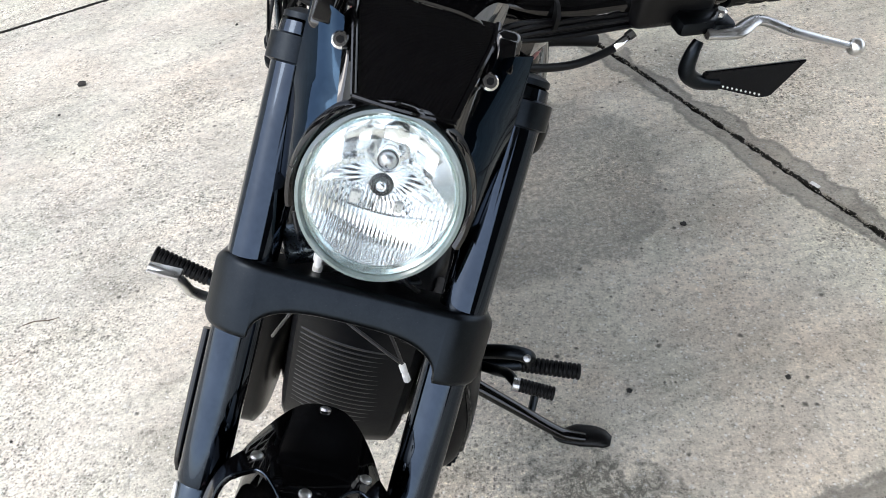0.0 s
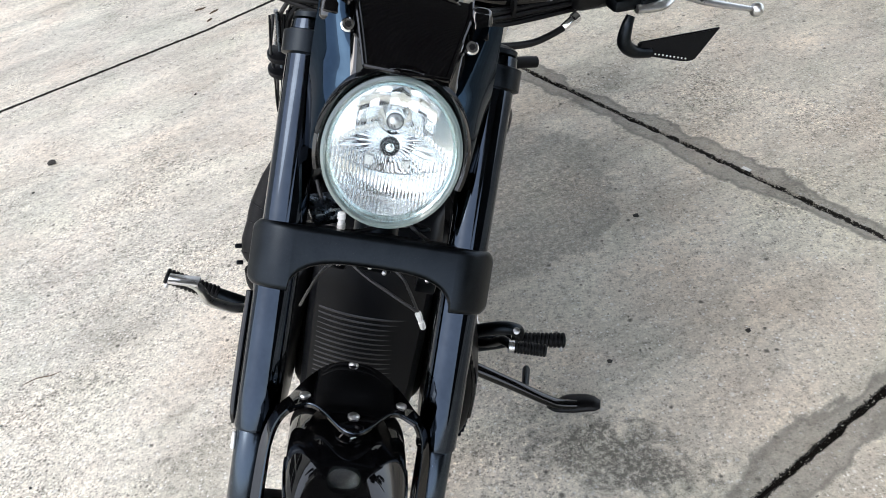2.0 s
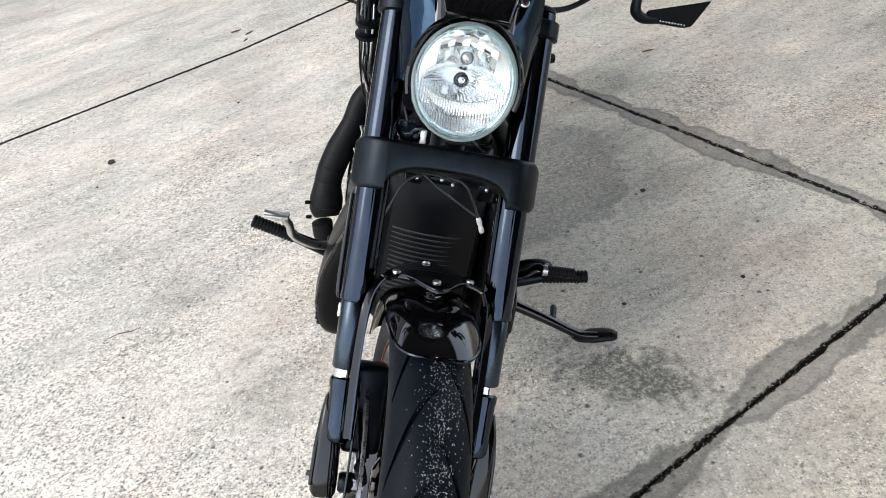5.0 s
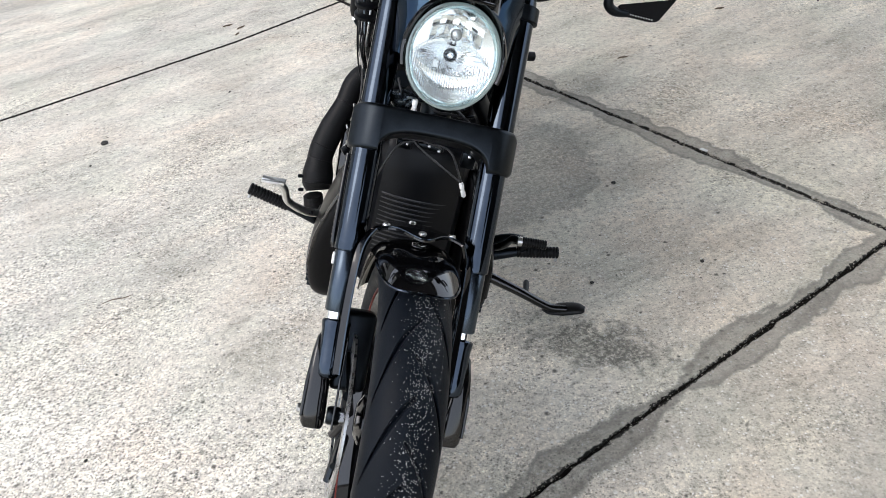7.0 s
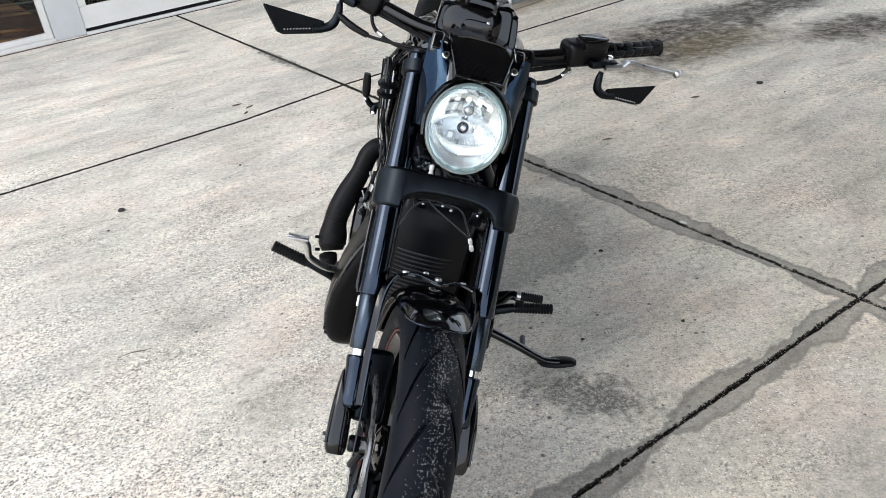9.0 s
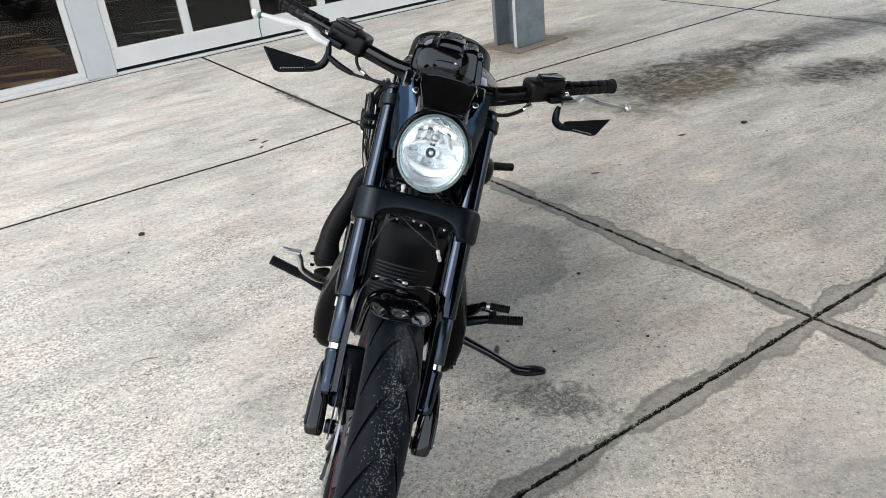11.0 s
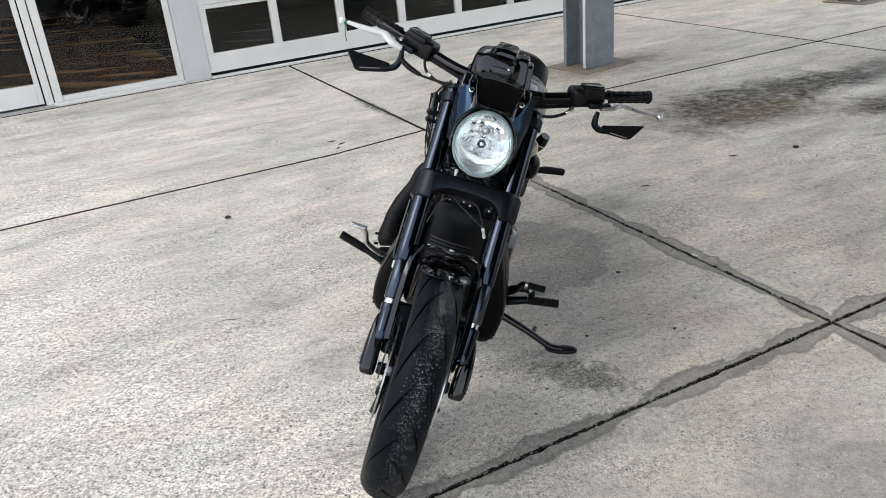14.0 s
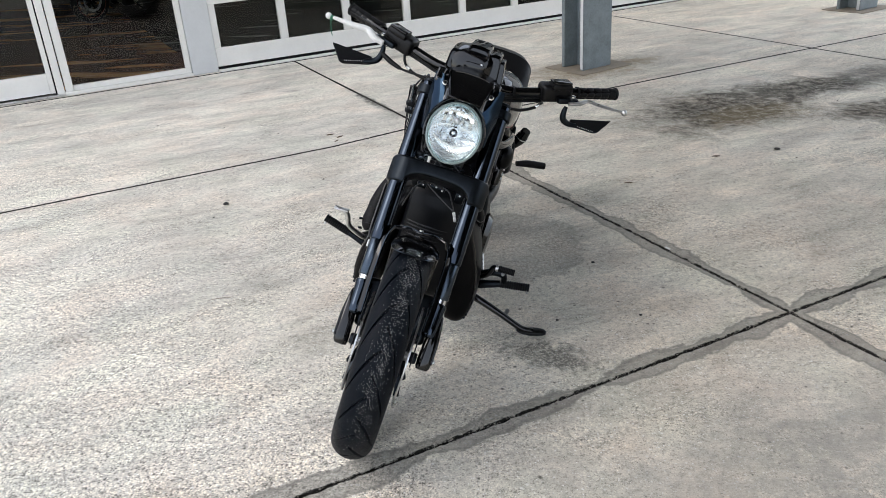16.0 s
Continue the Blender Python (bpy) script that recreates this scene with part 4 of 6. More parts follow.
# fork
TUBE_X = 0.1165
for side in (-1, 1):
    x = side * TUBE_X
    fork = steered("fork_tube", lathe([(0, 0.02), (0.002, 0.0258), (0.006, 0.0268), (0.05, 0.0268), (0.496, 0.0268), (0.511, 0.0255), (0.514, 0.02)], fk(x, 0.297), fk(x, 0.9), 40), M_TUBE, bike, "gloss black fork tube")
    steered("slider", lathe([(0, 0.0205), (0.003, 0.0228), (0.108, 0.0232), (0.112, 0.021)], fk(x, 0.187), fk(x, 0.9), 36), M_SLIDER, fork, "satin black dust sleeve")
    steered("stanchion", lathe([(0, 0.0178), (0.05, 0.0178)], fk(x, 0.150), fk(x, 0.9), 28), M_CHROME, fork, "short bright chrome stanchion")
    steered("top_cap", lathe([(0, 0.0245), (0.006, 0.0245), (0.009, 0.020), (0.012, 0.012)], fk(x, 0.811), fk(x, 1.0), 28), M_SATIN, fork)
    leg = steered("fork_leg", lathe([(0, 0.010), (0.003, 0.017), (0.010, 0.0212), (0.03, 0.0222), (0.088, 0.0222), (0.096, 0.0238), (0.104, 0.0238), (0.107, 0.021)], fk(side * 0.1135, 0.066, 0.010), fk(side * TUBE_X, 0.176), 30), M_TUBE, bike, "gloss black lower fork leg")
    foot_rings = []
    for s_, u_, hw, w_, hd in ((-0.027, 0.124, 0.010, -0.006, 0.012), (-0.0245, 0.1245, 0.0175, -0.006, 0.0195), (-0.016, 0.1255, 0.0215, -0.006, 0.024), (0.004, 0.1265, 0.0228, -0.005, 0.027), (0.05, 0.1275, 0.0215, -0.004, 0.0265), (0.085, 0.1295, 0.0185, -0.003, 0.024), (0.115, 0.1320, 0.0140, -0.004, 0.019), (0.138, 0.1335, 0.0085, -0.006, 0.013), (0.146, 0.1335, 0.0035, -0.008, 0.006)):
        ring = []
        for q in range(24):
            w = 2 * math.pi * q / 24
            c, n_ = math.cos(w), math.sin(w)
            ring.append(fk(side * (u_ + hw * math.copysign(abs(c) ** 0.55, c)), s_, w_ + hd * math.copysign(abs(n_) ** 0.55, n_)))
        foot_rings.append(ring)
    steered("axle_clamp", loft(foot_rings), M_GLOSS, leg, "gloss black axle casting")
    steered("casting_rib", sweep([fk(side * 0.147, -0.004, 0.016), fk(side * 0.1465, 0.06, 0.016), fk(side * 0.1435, 0.115, 0.008)], [0.003, 0.0038, 0.002], 8, 5), M_GLOSS, leg)
    steered("axle_spacer", lathe([(0, 0.0145), (0.004, 0.017), (0.020, 0.017), (0.024, 0.014)], (side * 0.078, 0, 0.325), (side * 0.2, 0, 0.325), 20), M_SATIN, leg, "dark metal axle spacer")
    steered("pinch_bolt", lathe([(0, 0.008), (0.009, 0.008), (0.011, 0.005)], fk(side * 0.146, 0.006, 0.0), fk(side * 0.2, 0.006, 0.0), 8), M_STEEL, leg, "small steel bolt head")
    steered("guard_plate", slab([(0.004, -0.03), (0.028, -0.02), (0.03, 0.14), (0.004, 0.17)], (-0.004, 0.0), lambda u, v, w, s=side: fk(s * (0.092 + w), v, u), 0.0015, 1), M_GLOSS, leg)
    cal = steered("brake_caliper", join(box((0.068, 0.064, 0.15), (side * 0.074, 0.108, 0.391), 0.012, 3, (-36, 0, 0)), lathe([(0, 0.015), (0.006, 0.017), (0.012, 0.015)], (side * 0.108, 0.09, 0.41), (side * 0.2, 0.09, 0.41), 16), lathe([(0, 0.015), (0.006, 0.017), (0.012, 0.015)], (side * 0.108, 0.12, 0.37), (side * 0.2, 0.12, 0.37), 16)), M_SATIN, bike, "satin black brake caliper")
    steered("axle_nut", lathe([(0, 0.016), (0.02, 0.016), (0.024, 0.011)], (side * 0.06, 0, 0.325), (side * 0.2, 0, 0.325), 6), M_STEEL, leg, "steel axle end")
    if side < 0:
        steered("reflector", box((0.005, 0.008, 0.022), fk(-0.1405, 0.281, 0.006), 0.0015, 1, (-36, 0, 0)), M_WHITE, fork, "small pale side reflector")

# lower triple clamp: a broad bridge with an arched underside
def clamp_section(u):
    """Lower and upper edge and the front of the clamp at a place across it."""
    a = abs(u)
    low = 0.481 + 0.042 * max(0.0, 1 - (a / 0.101) ** 3.2) ** (1 / 2.2)
    high = 0.5635 - 0.010 * max(0.0, (a - 0.138) / 0.0155) ** 2.5
    low += 0.008 * max(0.0, (a - 0.140) / 0.0135) ** 2.5
    return low, high, 0.039 - 0.037 * max(0.0, (a - 0.098) / 0.0555) ** 2.4


clamp_rings = []
half_stations = [0.006 * k for k in range(1, 14)] + [0.081, 0.085, 0.089, 0.092, 0.095, 0.0972, 0.099, 0.1002, 0.101, 0.104, 0.11, 0.117, 0.124, 0.13, 0.135, 0.14, 0.144, 0.1475, 0.150, 0.152, 0.1532]
for u in [-q for q in reversed(half_stations)] + [0.0] + half_stations:
    low, high, face = clamp_section(u)
    back, r = -0.042, 0.008
    ring = []
    for cs, cw, a0 in ((high - r, face - r, 0), (low + r, face - r, 90), (low + r, back + r, 180), (high - r, back + r, 270)):
        for q in range(6):
            w = radians(a0 + 18 * q)
            ring.append(fk(u, cs + r * math.cos(w), cw + r * math.sin(w)))
    clamp_rings.append(ring)
clamp = steered("lower_clamp", loft(clamp_rings), M_SATIN, bike, "satin black lower fork clamp with an arched underside")
steered("steering_stem", lathe([(0, 0.03), (0.30, 0.03)], fk(0, 0.53, -0.05), fk(0, 0.9, -0.05), 24), M_SATIN, bike)
for side in (-1, 1):
    steered("upper_clamp", join(lathe([(0, 0.028), (0.002, 0.0335), (0.028, 0.0335), (0.030, 0.028)], fk(side * TUBE_X, 0.766), fk(side * TUBE_X, 1.2), 32), box((0.09, 0.04, 0.03), fk(side * 0.075, 0.78, -0.03), 0.006, 2, (-36, 0, 0))), M_SATIN, bike, "satin black upper fork clamp")

# headlamp
CX = -0.001
H_AT, H_TILT = Vector((CX, 0.338, 0.8995)), radians(18.6)
H_UP, H_OUT = Vector((0, math.sin(H_TILT), math.cos(H_TILT))), Vector((0, -math.cos(H_TILT), math.sin(H_TILT)))


def hl(u, v, w=0.0):
    """A place on the headlamp: u across, v up its face, w out of it."""
    return H_AT + Vector((u, 0, 0)) + H_UP * v + H_OUT * w


HA, HB = 0.0815, 0.0905


def disc_grid(a, b, fn, n=72, rings=16):
    """A round sheet: fn(u, v, rho) gives its height."""
    def at(i, j):
        w, r = 2 * math.pi * i, max(j, 0.002)
        u, v = a * r * math.cos(w), b * r * math.sin(w)
        return hl(u, v, fn(u, v, r))
    return grid(n, rings, at, close_u=True)


def ring_geo(a, b, profile, n=72):
    """An oval ring: profile rows are (outwards from the oval, w)."""
    k = len(profile)

    def at(i, j):
        d, w = profile[int(round(j * k)) % k]
        th = 2 * math.pi * i
        return hl((a + d) * math.cos(th), (b + d) * math.sin(th), w)
    return grid(n, k + 1, at, close_u=True)


m, t, b = mat("fluted silver reflector", (0.88, 0.90, 0.91), 0.16, 1.0)
c = coords(t)
sep = t.nodes.new("ShaderNodeSeparateXYZ")
t.links.new(c, sep.inputs[0])
arc = math_node(t, "ADD", math_node(t, "MULTIPLY", math_node(t, "MULTIPLY", sep.outputs[0], sep.outputs[0]), 4.6), 0.871)
below = math_node(t, "LESS_THAN", sep.outputs[2], arc)
flutes = math_node(t, "MULTIPLY", math_node(t, "SINE", math_node(t, "MULTIPLY", sep.outputs[0], 2 * math.pi / 0.0045)), below)
bump(t, b, math_node(t, "ADD", flutes, math_node(t, "MULTIPLY", noise_tex(t, 45, 1, 0.5, c), 0.08)), 0.5, 0.0009)
M_FLUTED = m

headlight = steered("headlight", disc_grid(HA * 1.02, HB * 1.02, lambda u, v, r: -0.012 - 0.085 * (1 - r ** 2.4)), M_GLOSS, bike, "round headlamp with clear lens and silver reflector")


def bowls(u, v, r):
    """Upper bowl of small panels, smooth middle bowl under a brow, and the fluted band below."""
    up = 0.019 - 0.0235 * (u / 0.066) ** 2
    low = -0.036 + 0.020 * (u / 0.06) ** 2
    bowl = 0.050 * (1 - r * r)
    soft = 1 - r ** 4
    if v > up:
        q = math.hypot(u + 0.002, v - 0.037)
        h = 0.004 - 0.008 * math.exp(-(q / 0.02) ** 2)
        if abs(u) < 0.046 and v > up + 0.010:
            cu, cv = math.floor(u / 0.0115), math.floor((v - up) / 0.017)
            fu, fv = u / 0.0115 - cu - 0.5, (v - up) / 0.017 - cv - 0.5
            h += 0.0060 * fu * (1 if (cu + cv) % 2 else -0.7) + fv * (0.003 if cv % 2 else -0.022)
        elif v < up + 0.010 and q > 0.019:
            h += 0.0016 * math.sin(u * 2 * math.pi / 0.0042) * math.sin(math.pi * (v - up) / 0.010)
        h += 0.003 * min(1.0, (v - up) / 0.003)
    elif v > low:
        q = math.hypot(u + 0.002, v + 0.002)
        ang = math.atan2(v + 0.002, u + 0.002)
        h = -0.006 * math.exp(-(q / 0.016) ** 2) + 0.0007 * math.sin(ang * 34) * min(1, q / 0.05)
    else:
        h = 0.004 + 0.9 * (v - low)
    return -0.006 - bowl + h * soft


reflector = steered("reflector", disc_grid(HA * 0.885, HB * 0.885, bowls, 320, 110), M_FLUTED, headlight, "faceted silver reflector")
shield = steered("bulb_shield", lathe([(0, 0.0195), (0.001, 0.0205), (0.010, 0.0165), (0.017, 0.0120), (0.0185, 0.0105), (0.012, 0.0095)], hl(-0.002, 0.0370, -0.030), hl(-0.002, 0.0370, 0.0), 32), M_CHROME, headlight, "chrome bulb shield")
steered("bulb", lathe([(0, 0.0095), (0.006, 0.0095), (0.011, 0.007), (0.0135, 0.003)], hl(-0.002, 0.0370, -0.018), hl(-0.002, 0.0370, 0.0), 20), M_STEEL, shield)
shield = steered("bulb_shield", lathe([(0, 0.0125), (0.003, 0.0125), (0.006, 0.0105), (0.004, 0.0085)], hl(-0.002, 0.0, -0.036), hl(-0.002, 0.0, 0.0), 28), M_SATIN, headlight, "dark ring round the lower bulb")
steered("bulb", lathe([(0, 0.0080), (0.007, 0.0075), (0.012, 0.005), (0.014, 0.002)], hl(-0.002, 0.0, -0.040), hl(-0.002, 0.0, 0.0), 20), M_CHROME, shield)
steered("reflector_block", box((0.011, 0.008, 0.013), hl(-0.025, -0.019, -0.034), 0.001, 1, (-18, 0, 0)), M_STEEL, headlight)
steered("reflector_block", box((0.010, 0.008, 0.011), hl(0.020, -0.019, -0.034), 0.001, 1, (-18, 0, 0)), M_STEEL, headlight)
lens = no_shadow(steered("lens", shell(disc_grid(HA * 0.985, HB * 0.985, lambda u, v, r: 0.001 + 0.017 * (1 - r ** 2.2), 96, 14), 0.003), M_LENS, headlight, "clear domed glass lens"))
steered("bezel", ring_geo(HA, HB, [(-0.003, -0.012), (-0.0045, 0.001), (-0.0015, 0.0045), (0.002, 0.0035), (0.0035, -0.003), (0.003, -0.012)], 96), M_RIM, headlight, "pale greenish lens rim")
steered("reflector_wall", ring_geo(HA * 0.885, HB * 0.885, [(-0.001, -0.0075), (0.0012, -0.0045), (0.002, -0.0055), (0.0045, -0.0035), (0.0052, -0.0045), (0.0078, -0.0025), (0.0085, -0.0035), (0.0095, -0.0145), (0.0, -0.0150)], 96), M_WALL, headlight, "stepped silver wall between reflector and rim")

# cowl round the headlamp
def cowl_at(i, j):
    th = radians(-108 + 216 * i)
    d = (0.0045, 0.0075, 0.0085, 0.010, 0.011)[int(round(j * 4))]
    w = (0.0, 0.012, 0.009, -0.03, -0.085)[int(round(j * 4))]
    top = max(0.0, math.cos(th))
    return hl((HA + d) * math.sin(th), (HB + d) * math.cos(th) + 0.006 * top, w * (0.25 + 0.75 * top) if w > 0 else w)


cowl = steered("headlamp_cowl", shell(grid(64, 5, cowl_at), -0.003), M_GLOSS, bike, "gloss black headlamp cowl")


def screen(i, j):
    x = (-1 + 2 * i) * (0.047 + 0.021 * min(1, j * 1.3))
    q = j
    return Vector((CX + x, 0.352 + 0.098 * q + 0.010 * (x / 0.06) ** 2, 0.999 + 0.066 * q - 0.014 * q * q * q - 0.004 * (x / 0.06) ** 2))


def rim_run(s, i):
    """The wing's inner edge: down from beside the screen, then round the lamp."""
    def on_lamp(deg):
        th = radians(deg)
        return hl(s * (HA + 0.009) * math.sin(th), (HB + 0.009) * math.cos(th) + 0.005 * max(0, math.cos(th)), -0.002 - 0.015 * max(0, (deg - 60) / 40))
    k = 0.36
    if i < k:
        return Vector((CX + s * 0.073, 0.420, 1.034)).lerp(on_lamp(42), i / k)
    return on_lamp(42 + 58 * (i - k) / (1 - k))


for side in (-1, 1):
    def wing(i, j, s=side):
        inner = rim_run(s, i)
        outer = Vector((CX + s * 0.109, 0.443, 1.034)).lerp(Vector((CX * 0.5 + s * 0.104, 0.366, 0.874)), i)
        outer += Vector((s * 0.004, 0.006, 0)) * math.sin(math.pi * i)
        p = inner.lerp(outer, j)
        return p + Vector((0, -0.004, 0.004)) * math.sin(math.pi * j)

    def cheek(i, j, s=side):
        a = screen(0 if s < 0 else 1, 0.85 * (1 - i))
        return a.lerp(rim_run(s, 0.36 * i), j) + Vector((0, 0.002, -0.003)) * math.sin(math.pi * j)

    steered("side_wing", shell(grid(24, 8, wing), 0.003), M_COWL, cowl, "gloss black side wing")
    steered("cheek", shell(grid(12, 6, cheek), 0.003), M_PIANO, cowl)
    steered("wing_skirt", shell(grid(12, 5, lambda i, j, s=side: Vector((CX * 0.6 + s * (0.104 + 0.005 * i - 0.016 * j), 0.367 + 0.075 * i + 0.05 * j, 0.874 + 0.157 * i - 0.02 * j))), 0.003), M_GLOSS, cowl)
    steered("marker_housing", box((0.028, 0.045, 0.05), (CX + (0.080 if side > 0 else -0.092), 0.449, 1.022), 0.010, 4, (-30, 0, side * 6)), M_PIANO, cowl)
    steered("marker_lens", box((0.018, 0.004, 0.032), (CX + (0.081 if side > 0 else -0.093), 0.4275, 1.0355), 0.0015, 1, (-42, 0, side * 6)), M_GLOSS, cowl)
    sc0 = Vector((CX + side * 0.0715, 0.4065, 1.0165))
    sc1 = sc0 + Vector((side * 0.004, -0.04, 0.04))
    screw = steered("screw", lathe([(0, 0.0088), (0.004, 0.0088), (0.006, 0.0068), (0.006, 0.0042)], sc0, sc1, 20), M_CHROME, cowl, "bright button-head screw")
    steered("socket", lathe([(0, 0.0041), (0.0064, 0.0041)], sc0, sc1, 6), M_GRIP, screw, "dark hex socket")

fly = steered("fly_screen", shell(grid(14, 12, screen), 0.004), M_GLOSS, bike, "gloss black fly screen above the headlamp")
for pts in ([screen(0, k / 6) for k in range(7)], [screen(1, k / 6) for k in range(7)], [screen(k / 6, 0) for k in range(7)]):
    steered("edge_bead", sweep([p + Vector((0, -0.002, 0.001)) for p in pts], 0.0032, 8, 3), M_GLOSS, fly)
steered("screen_hood", shell(grid(14, 6, lambda i, j: Vector((CX + (-1 + 2 * i) * (0.069 + 0.012 * j), 0.452 + 0.10 * j, 1.051 - 0.012 * j - 0.02 * (2 * i - 1) ** 4))), -0.003), M_GLOSS, fly)

# instruments
DX = -0.030
dash = part("dashboard", loft([
    [(p[0] + DX, p[1], p[2]) for p in oval(0, 0.545, 1.035, 0.045, 0.030, 24, 3.2)],
    [(p[0] + DX, p[1], p[2]) for p in oval(0, 0.56, 1.045, 0.064, 0.044, 24, 3.4)],
    [(p[0] + DX, p[1], p[2]) for p in oval(0, 0.62, 1.055, 0.074, 0.050, 24, 3.4)],
    [(p[0] + DX, p[1], p[2]) for p in oval(0, 0.70, 1.045, 0.070, 0.045, 24, 3.0)]]), M_GLOSS, bike, "gloss black dashboard with three gauge pods")
def gauge_pod(x0, x1, y0, y1, z0, z1, lean):
    # a rounded upright pod with a raised lip round its face
    cx, cz, hx, hz = (x0 + x1) / 2, (z0 + z1) / 2, (x1 - x0) / 2, (z1 - z0) / 2
    rings = []
    for y, g in ((y0 + 0.006, 0.80), (y0 + 0.003, 0.86), (y0, 0.93), (y0 + 0.002, 0.98), (y0 + 0.008, 1.0), ((y0 + y1) / 2, 1.0), (y1 - 0.01, 0.96), (y1, 0.80)):
        rings.append([(p[0] + lean * (p[2] - cz), p[1] + 0.25 * (p[2] - cz), p[2]) for p in oval(cx, y, cz, hx * g, hz * g, 36, 5.0)])
    return loft(rings)


for x0, x1, y0, y1, z0, z1, lean in ((-0.106, -0.056, 0.556, 0.65, 1.022, 1.086, 0.08), (-0.055, 0.020, 0.566, 0.69, 1.022, 1.112, 0.0), (0.021, 0.060, 0.572, 0.67, 1.015, 1.100, -0.10), (0.052, 0.076, 0.582, 0.66, 1.010, 1.084, -0.14)):
    pod = part("gauge_pod", gauge_pod(x0, x1, y0, y1, z0, z1, lean), M_GLOSS, dash, "gloss black gauge pod with a rounded lip")
    part("pod_lip", sweep([(x0 + 0.006, y0 + 0.012, z1 - 0.002), ((x0 + x1) / 2, y0 + 0.0135, z1 + 0.0012), (x1 - 0.006, y0 + 0.012, z1 - 0.002)], 0.0016, 8, 5), M_TUBE, pod)
part("warning_lamp_hood", loft([oval(-0.018, 0.540, 1.040, 0.026, 0.018, 28, 4.0), oval(-0.018, 0.543, 1.042, 0.034, 0.024, 28, 4.0), oval(-0.018, 0.555, 1.044, 0.037, 0.027, 28, 4.0), oval(-0.018, 0.60, 1.046, 0.036, 0.026, 28, 4.0)]), M_GLOSS, dash)
part("dash_screw", lathe([(0, 0.004), (0.003, 0.004), (0.004, 0.002)], (0.004, 0.548, 1.066), (0.004, 0.5, 1.08), 12), M_STEEL, dash)

# handlebar and controls
BAR_R = [(0.0, 0.585, 1.006), (0.07, 0.588, 1.004), (0.13, 0.612, 1.004), (0.212, 0.655, 1.018), (0.33, 0.712, 1.040), (0.450, 0.776, 1.058)]
BAR_L = [(0.0, 0.585, 1.006), (-0.07, 0.575, 1.015), (-0.14, 0.590, 1.016), (-0.235, 0.625, 1.030), (-0.34, 0.652, 1.050), (-0.474, 0.70, 1.075)]
handlebar = part("handlebar", join(sweep(BAR_L, 0.0155, 16, 8), sweep(BAR_R, 0.0155, 16, 8)), M_GLOSS, bike, "wide gloss black handlebar")
for x in (-0.045, 0.045):
    part("riser", join(box((0.04, 0.05, 0.035), (x, 0.585, 1.012), 0.008, 2), box((0.036, 0.05, 0.10), (x, 0.56, 0.965), 0.01, 2, (-25, 0, 0))), M_SATIN, handlebar)


def grip_geo(p0, p1):
    """A sleeve of rounded pads between two flanges."""
    a, d = Vector(p0), Vector(p1) - Vector(p0)
    L = d.length
    d = d.normalized()
    x = d.cross(Vector((0, 0, 1))).normalized()
    y = x.cross(d)

    def at(i, j):
        w = 2 * math.pi * i
        if j < 0.06:
            r = 0.012 + 0.0085 * min(1, j / 0.01)
        elif j > 0.94:
            r = 0.012 + 0.0085 * min(1, (1 - j) / 0.015)
        else:
            k = (j - 0.06) / 0.88 * 5
            pad = abs(math.sin(math.pi * k)) * abs(math.cos(2.5 * w))
            r = 0.0162 + 0.0030 * min(1.0, 1.5 * pad) ** 0.4
        return a + d * L * j + (x * math.cos(w) + y * math.sin(w)) * r

    return grid(60, 90, at, close_u=True)


def lerp(p, q, u):
    return Vector(p).lerp(Vector(q), u)


